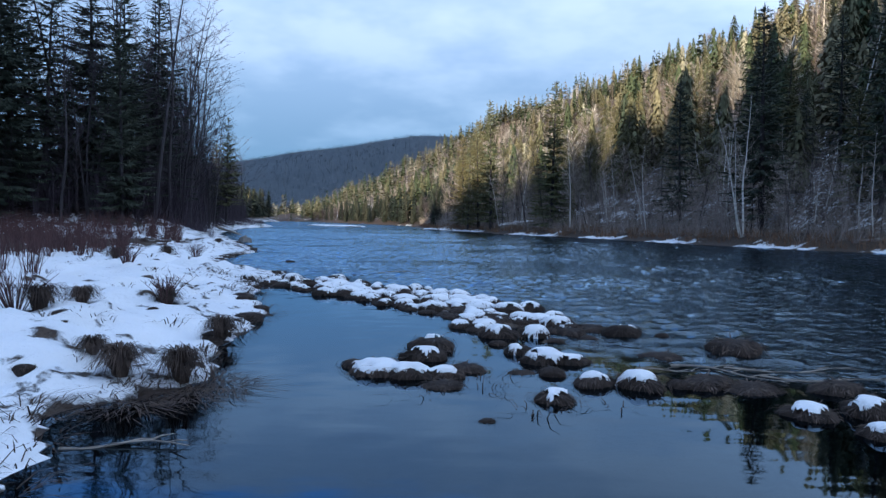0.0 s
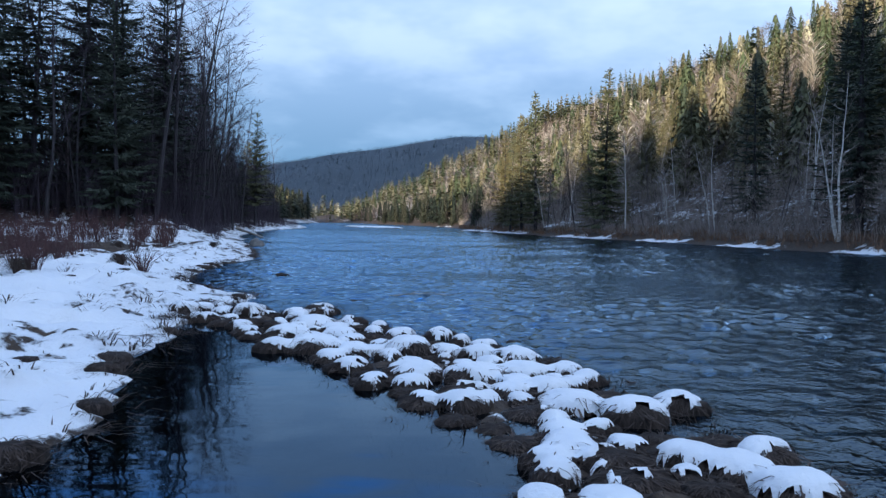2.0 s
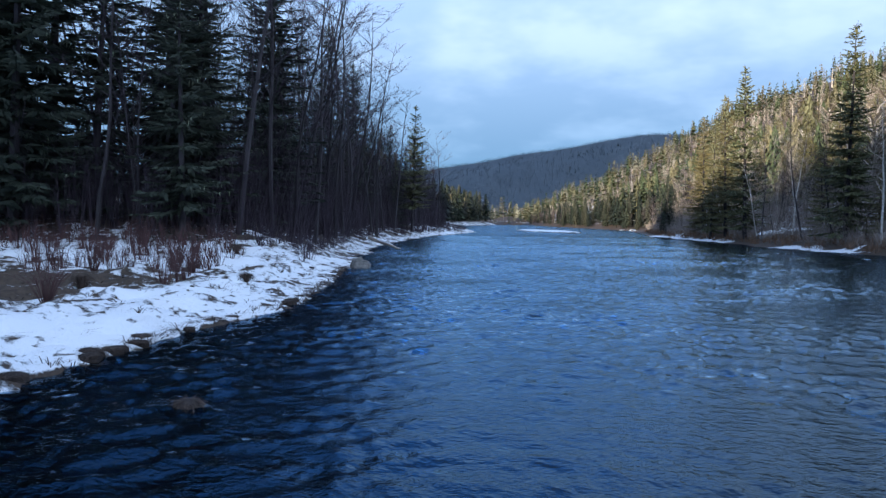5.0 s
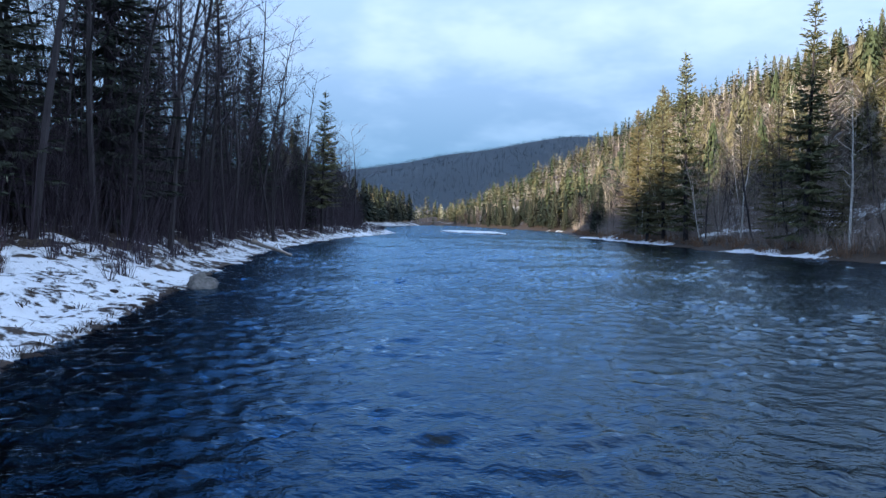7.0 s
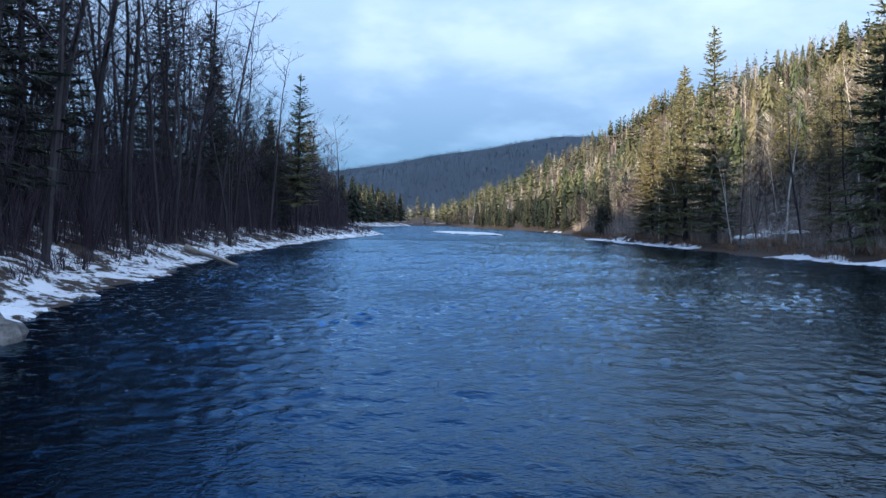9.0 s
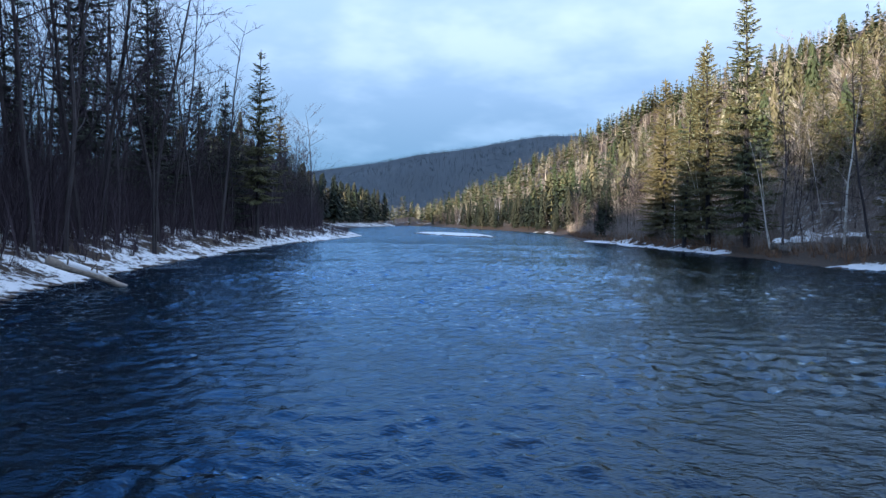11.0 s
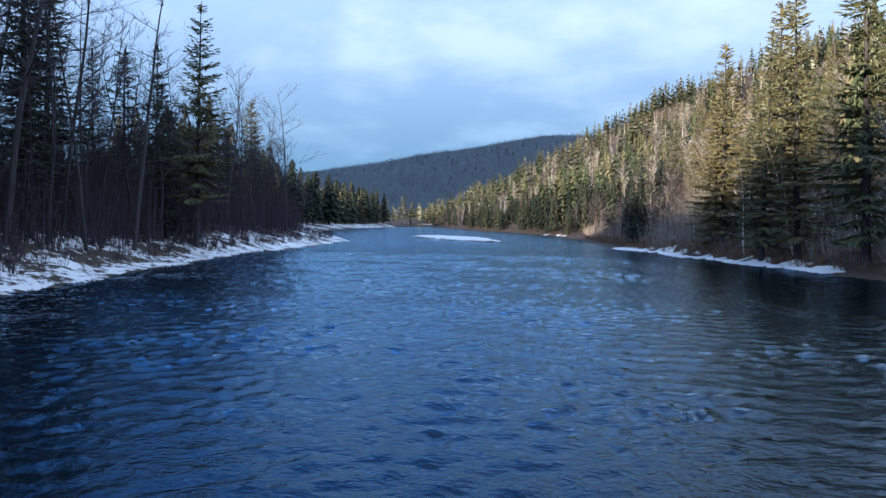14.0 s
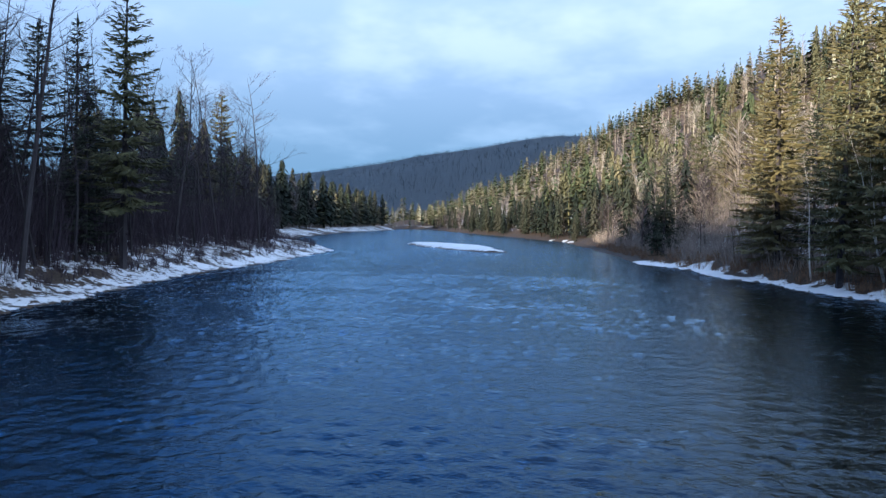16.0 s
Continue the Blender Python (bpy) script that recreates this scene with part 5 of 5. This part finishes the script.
MAT = [(-2.35, 13.9), (-2.2, 14.0), (-2.05, 14.15), (-1.9, 14.3), (-1.75, 14.5), (-1.6, 14.8), (-2.25, 14.15), (-1.95, 14.5), (-1.7, 15.0)]
STALKS = [(0.93, 15.35), (0.86, 14.85), (1.14, 14.8), (1.32, 14.1), (0.36, 14.6), (2.05, 14.25), (1.95, 14.95), (1.28, 14.15)]


def sedge_mat(rg):
    x, y = rg.choice(MAT)
    return x + rg.gauss(0, 0.12), y + rg.gauss(0, 0.12), rg.uniform(0.6, 1.2)


def stalks(rg):
    x, y = rg.choice(STALKS)
    return x + rg.gauss(0, 0.06), y + rg.gauss(0, 0.06), rg.uniform(0.6, 1.3)


shrubs("young_growth", line_up(720, 13, right_young), M_LIT_BRUSH, "dense grey young leafless growth below the spruces", 6, 3.4, 2.2, 9)

grass("bar_sedge", line_up(300, 6, bar_grass), "matted dead sedge between the tussocks", 9, 0.28, M_SEDGE)
grass("sedge_mat", [(x, y, -0.02, k) for x, y, _, k in line_up(70, 15, sedge_mat)], "mat of dead sedge lying in the shallows by the bank", 16, 0.10, M_SEDGE, 2.2)
grass("sedge_stalks", [(x, y, -0.03, k) for x, y, _, k in line_up(36, 16, stalks)], "dead sedge stalks poking out of the still water", 3, 0.12, M_SEDGE, 0.5)
grass("bank_grass", line_up(1500, 4, right_grass), "straw-brown dead grass along the foot of the valley side", 12, 0.55)
grass("bank_grass", line_up(750, 5, left_grass), "straw-brown dead grass poking through snow", 11, 0.15, M_SEDGE)
grass("shore_sedge", line_up(240, 8, shore_sedge), "dark matted sedge hanging over the water's edge", 16, 0.11, M_SEDGE, 2.2)


def log(name, start, end, radius, label, snow=True):
    rg = random.Random(3)
    root = thing(name, label, "log")
    a, b = Vector(start), Vector(end)
    pts = [a.lerp(b, i / 8) + Vector((rg.uniform(-1, 1), rg.uniform(-1, 1), rg.uniform(-1, 1))) * radius * 0.25 for i in range(9)]
    sh = Shape()
    sh.tube(pts, [radius * (1 - 0.5 * i / 8) * rg.uniform(0.92, 1.08) for i in range(9)], 9)
    n = len(sh.v)
    sh.f.append(tuple(range(8, -1, -1)))
    sh.f.append(tuple(range(n - 9, n)))
    for k in range(4):
        p = pts[2 + k]
        q = p + Vector((rg.uniform(-1, 1), rg.uniform(-1, 1), 0.9)) * radius * 2.2
        sh.tube([p, q], [radius * 0.25, radius * 0.1], 5)
    sh.object("trunk", M_DRIFT, root, smooth=True)
    if snow:
        s2 = Shape()
        top = [p + Vector((0, 0, radius * 0.62)) for p in pts[1:7]]
        s2.tube(top, [radius * 0.4, radius * 0.85, radius * 0.8, radius * 0.7, radius * 0.6, radius * 0.2], 7)
        s2.object("snow_cap", M_SNOW, root, "strip of snow along the top", smooth=True)
    return root


def grass_clump(x, y, height, seed):
    """One big clump of dead grass, bowed over."""
    rg = random.Random(seed)
    root = thing("grass_clump", "big clump of straw-brown dead grass bowed over the snow", "grass clump", "grass clumps on the snowy bank")
    sh = Shape()
    for _ in range(420):
        a = rg.uniform(0, 6.28)
        out = Vector((math.cos(a), math.sin(a), 0))
        p0 = out * rg.uniform(0, 0.16) * height
        h = height * rg.uniform(0.6, 1.1)
        k = height * rg.uniform(0.15, 0.6)
        pts = [p0, p0 + out * k * 0.3 + Vector((0, 0, h * 0.62)), p0 + out * k * 0.8 + Vector((0, 0, h * 0.72)), p0 + out * k * 1.5 + Vector((0, 0, h * rg.uniform(0.0, 0.5)))]
        sh.strip(pts, 0.012, Vector((-out.y, out.x, rg.uniform(-0.3, 0.3))))
    tagged(sh.object("blade_tuft", M_SEDGE, root), kind="stuff")
    root.location = (x, y, ground_z(x, y) - 0.04)


def shrub(x, y, height, seed):
    """One leafless shrub."""
    rg = random.Random(seed)
    root = thing("shrub", "leafless dark shrub standing in the snow", "shrub", "shrubs on the snowy bank")
    sh = Shape()
    for _ in range(34):
        a = rg.uniform(0, 6.28)
        out = Vector((math.cos(a), math.sin(a), 0)) * rg.uniform(0.15, 0.95)
        p0 = out * 0.10
        p1 = p0 + (out * 0.35 + Vector((0, 0, 0.55))) * height
        p2 = p1 + (out * 0.5 + Vector((rg.uniform(-0.1, 0.1), rg.uniform(-0.1, 0.1), rg.uniform(0.2, 0.5)))) * height
        sh.tube([p0, p1, p2], [0.009, 0.007, 0.003], 3)
        for _ in range(5):
            b = p1.lerp(p2, rg.uniform(-0.6, 0.9))
            t = b + Vector((rg.uniform(-0.22, 0.22), rg.uniform(-0.22, 0.22), rg.uniform(0.08, 0.3))) * height
            sh.blade(b, t, 0.010, Vector((rg.uniform(-1, 1), rg.uniform(-1, 1), 0.1)))
    sh.object("stem_fan", M_RED_TWIG, root)
    root.location = (x, y, ground_z(x, y) - 0.04)


def branch(x, y, turn, length, seed):
    """A bare branch lying half sunk in the shallows."""
    rg = random.Random(seed)
    root = thing("driftwood_branch", "pale bare branch lying in the shallows", "branch")
    sh = Shape()
    pts = [Vector((length * (i / 6 - 0.5), 0.05 * length * math.sin(i * 1.1 + seed), 0.015 + 0.02 * math.sin(i * 0.9 + seed))) for i in range(7)]
    sh.tube(pts, [0.016 - 0.0022 * i for i in range(7)], 5)
    for k in (2, 3, 4, 5):
        q = pts[k] + Vector((0.16 * length, rg.choice((-1, 1)) * rg.uniform(0.06, 0.16) * length, rg.uniform(0.0, 0.06)))
        sh.tube([pts[k], pts[k].lerp(q, 0.5) + Vector((0, 0, 0.01)), q], [0.008, 0.006, 0.003], 4)
    sh.object("limb", M_DRIFT, root)
    root.location, root.rotation_euler = (x, y, 0.0), (0, 0, turn)


for i, (x, y, turn, ln) in enumerate([(3.55, 15.9, -0.6, 1.3), (3.0, 16.0, 0.2, 0.9), (4.3, 16.1, 0.1, 1.5), (4.5, 15.6, -0.2, 1.4), (-1.7, 12.9, 0.1, 0.9), (-1.4, 31.0, 0.2, 1.6)]):
    branch(x, y, turn, ln, i)
for i, (x, y, h) in enumerate([(-5.3, 18.1, 0.55), (-4.9, 18.5, 0.4), (-2.6, 14.75, 0.42), (-2.05, 14.85, 0.45), (-3.2, 15.4, 0.28), (-1.95, 13.6, 0.3), (-4.4, 20.4, 0.4), (-2.5, 17.4, 0.4),
                              (-9.9, 30.2, 0.5), (-10.4, 35.4, 0.5), (-6.2, 30.1, 0.25), (-17.8, 54.7, 0.5), (-12.3, 46.9, 0.35), (-15.0, 43.9, 0.5), (-9.7, 34.3, 0.35), (-36.4, 121.0, 0.9)]):
    grass_clump(x, y, h, 300 + i)
for i, (x, y, h) in enumerate([(-5.6, 18.0, 0.62), (-4.4, 20.3, 0.5), (-9.8, 30.4, 0.6), (-8.2, 32.3, 0.5), (-11.9, 34.9, 0.8), (-14.8, 37.9, 0.9), (-7.4, 25.5, 0.45), (-12.6, 40.5, 0.7)]):
    shrub(x, y, h, 330 + i)
log("fallen_log", (-22.9, 78.6, 0.85), (-20.8, 79.5, -0.03), 0.15, "grey fallen log sloping from the bank into the river")
log("fallen_log", (27.0, 52.0, 0.9), (24.3, 55.5, 0.55), 0.17, "bleached log lying along the bank", False)


def boulder(name, x, y, sx, sy, sz, seed, label, snow):
    root = thing(name, label, "boulder")
    bm = bmesh.new()
    bmesh.ops.create_icosphere(bm, subdivisions=3, radius=1)
    for v in bm.verts:
        k = 1 + 0.35 * noise.noise(v.co * 1.5 + Vector((seed, 0, 0))) + 0.22 * noise.noise(v.co * 3.5 + Vector((0, seed, 0))) + 0.10 * noise.noise(v.co * 8 + Vector((0, 0, seed)))
        v.co = Vector((v.co.x * sx, v.co.y * sy, max(v.co.z, -0.5) * sz)) * k
    me = bpy.data.meshes.new("stone")
    bm.to_mesh(me)
    bm.free()
    me.materials.append(M_ROCK)
    me.polygons.foreach_set("use_smooth", np.ones(len(me.polygons), dtype=bool))
    st = new("stone", me)
    st.parent = root
    if snow:
        bm = bmesh.new()
        bmesh.ops.create_icosphere(bm, subdivisions=3, radius=1)
        bmesh.ops.delete(bm, geom=[v for v in bm.verts if v.co.z + 0.25 * noise.noise(v.co * 2 + Vector((seed, 3, 0))) < 0.45], context="VERTS")
        for v in bm.verts:
            k = 1 + 0.35 * noise.noise(v.co * 1.5 + Vector((seed, 0, 0))) + 0.22 * noise.noise(v.co * 3.5 + Vector((0, seed, 0))) + 0.10 * noise.noise(v.co * 8 + Vector((0, 0, seed)))
            v.co = Vector((v.co.x * sx, v.co.y * sy, v.co.z * sz)) * k * 1.05
        me = bpy.data.meshes.new("snow_cap")
        bm.to_mesh(me)
        bm.free()
        me.materials.append(M_SNOW)
        me.polygons.foreach_set("use_smooth", np.ones(len(me.polygons), dtype=bool))
        cp = new("snow_cap", me)
        cp.parent = root
        cp["label"] = "thin snow on the top"
    root.location = (x, y, max(ground_z(x, y), -0.1) + 0.1)
    return root


boulder("boulder", -14.45, 58.8, 0.46, 0.38, 0.42, 1.0, "rugged grey boulder lying at the snowy water's edge", False)
for i, (x, y, sx, sy, sz) in enumerate([(6.6, 110.5, 1.3, 0.9, 0.7), (7.9, 108.6, 0.8, 0.7, 0.5), (5.6, 112.4, 0.7, 0.6, 0.45), (8.6, 107.0, 0.9, 0.6, 0.5), (7.3, 111.6, 0.7, 0.7, 0.5)]):
    boulder("boulder", x, y, sx, sy, sz, 2.0 + i, "angular grey rock dusted with snow on the bank", True)
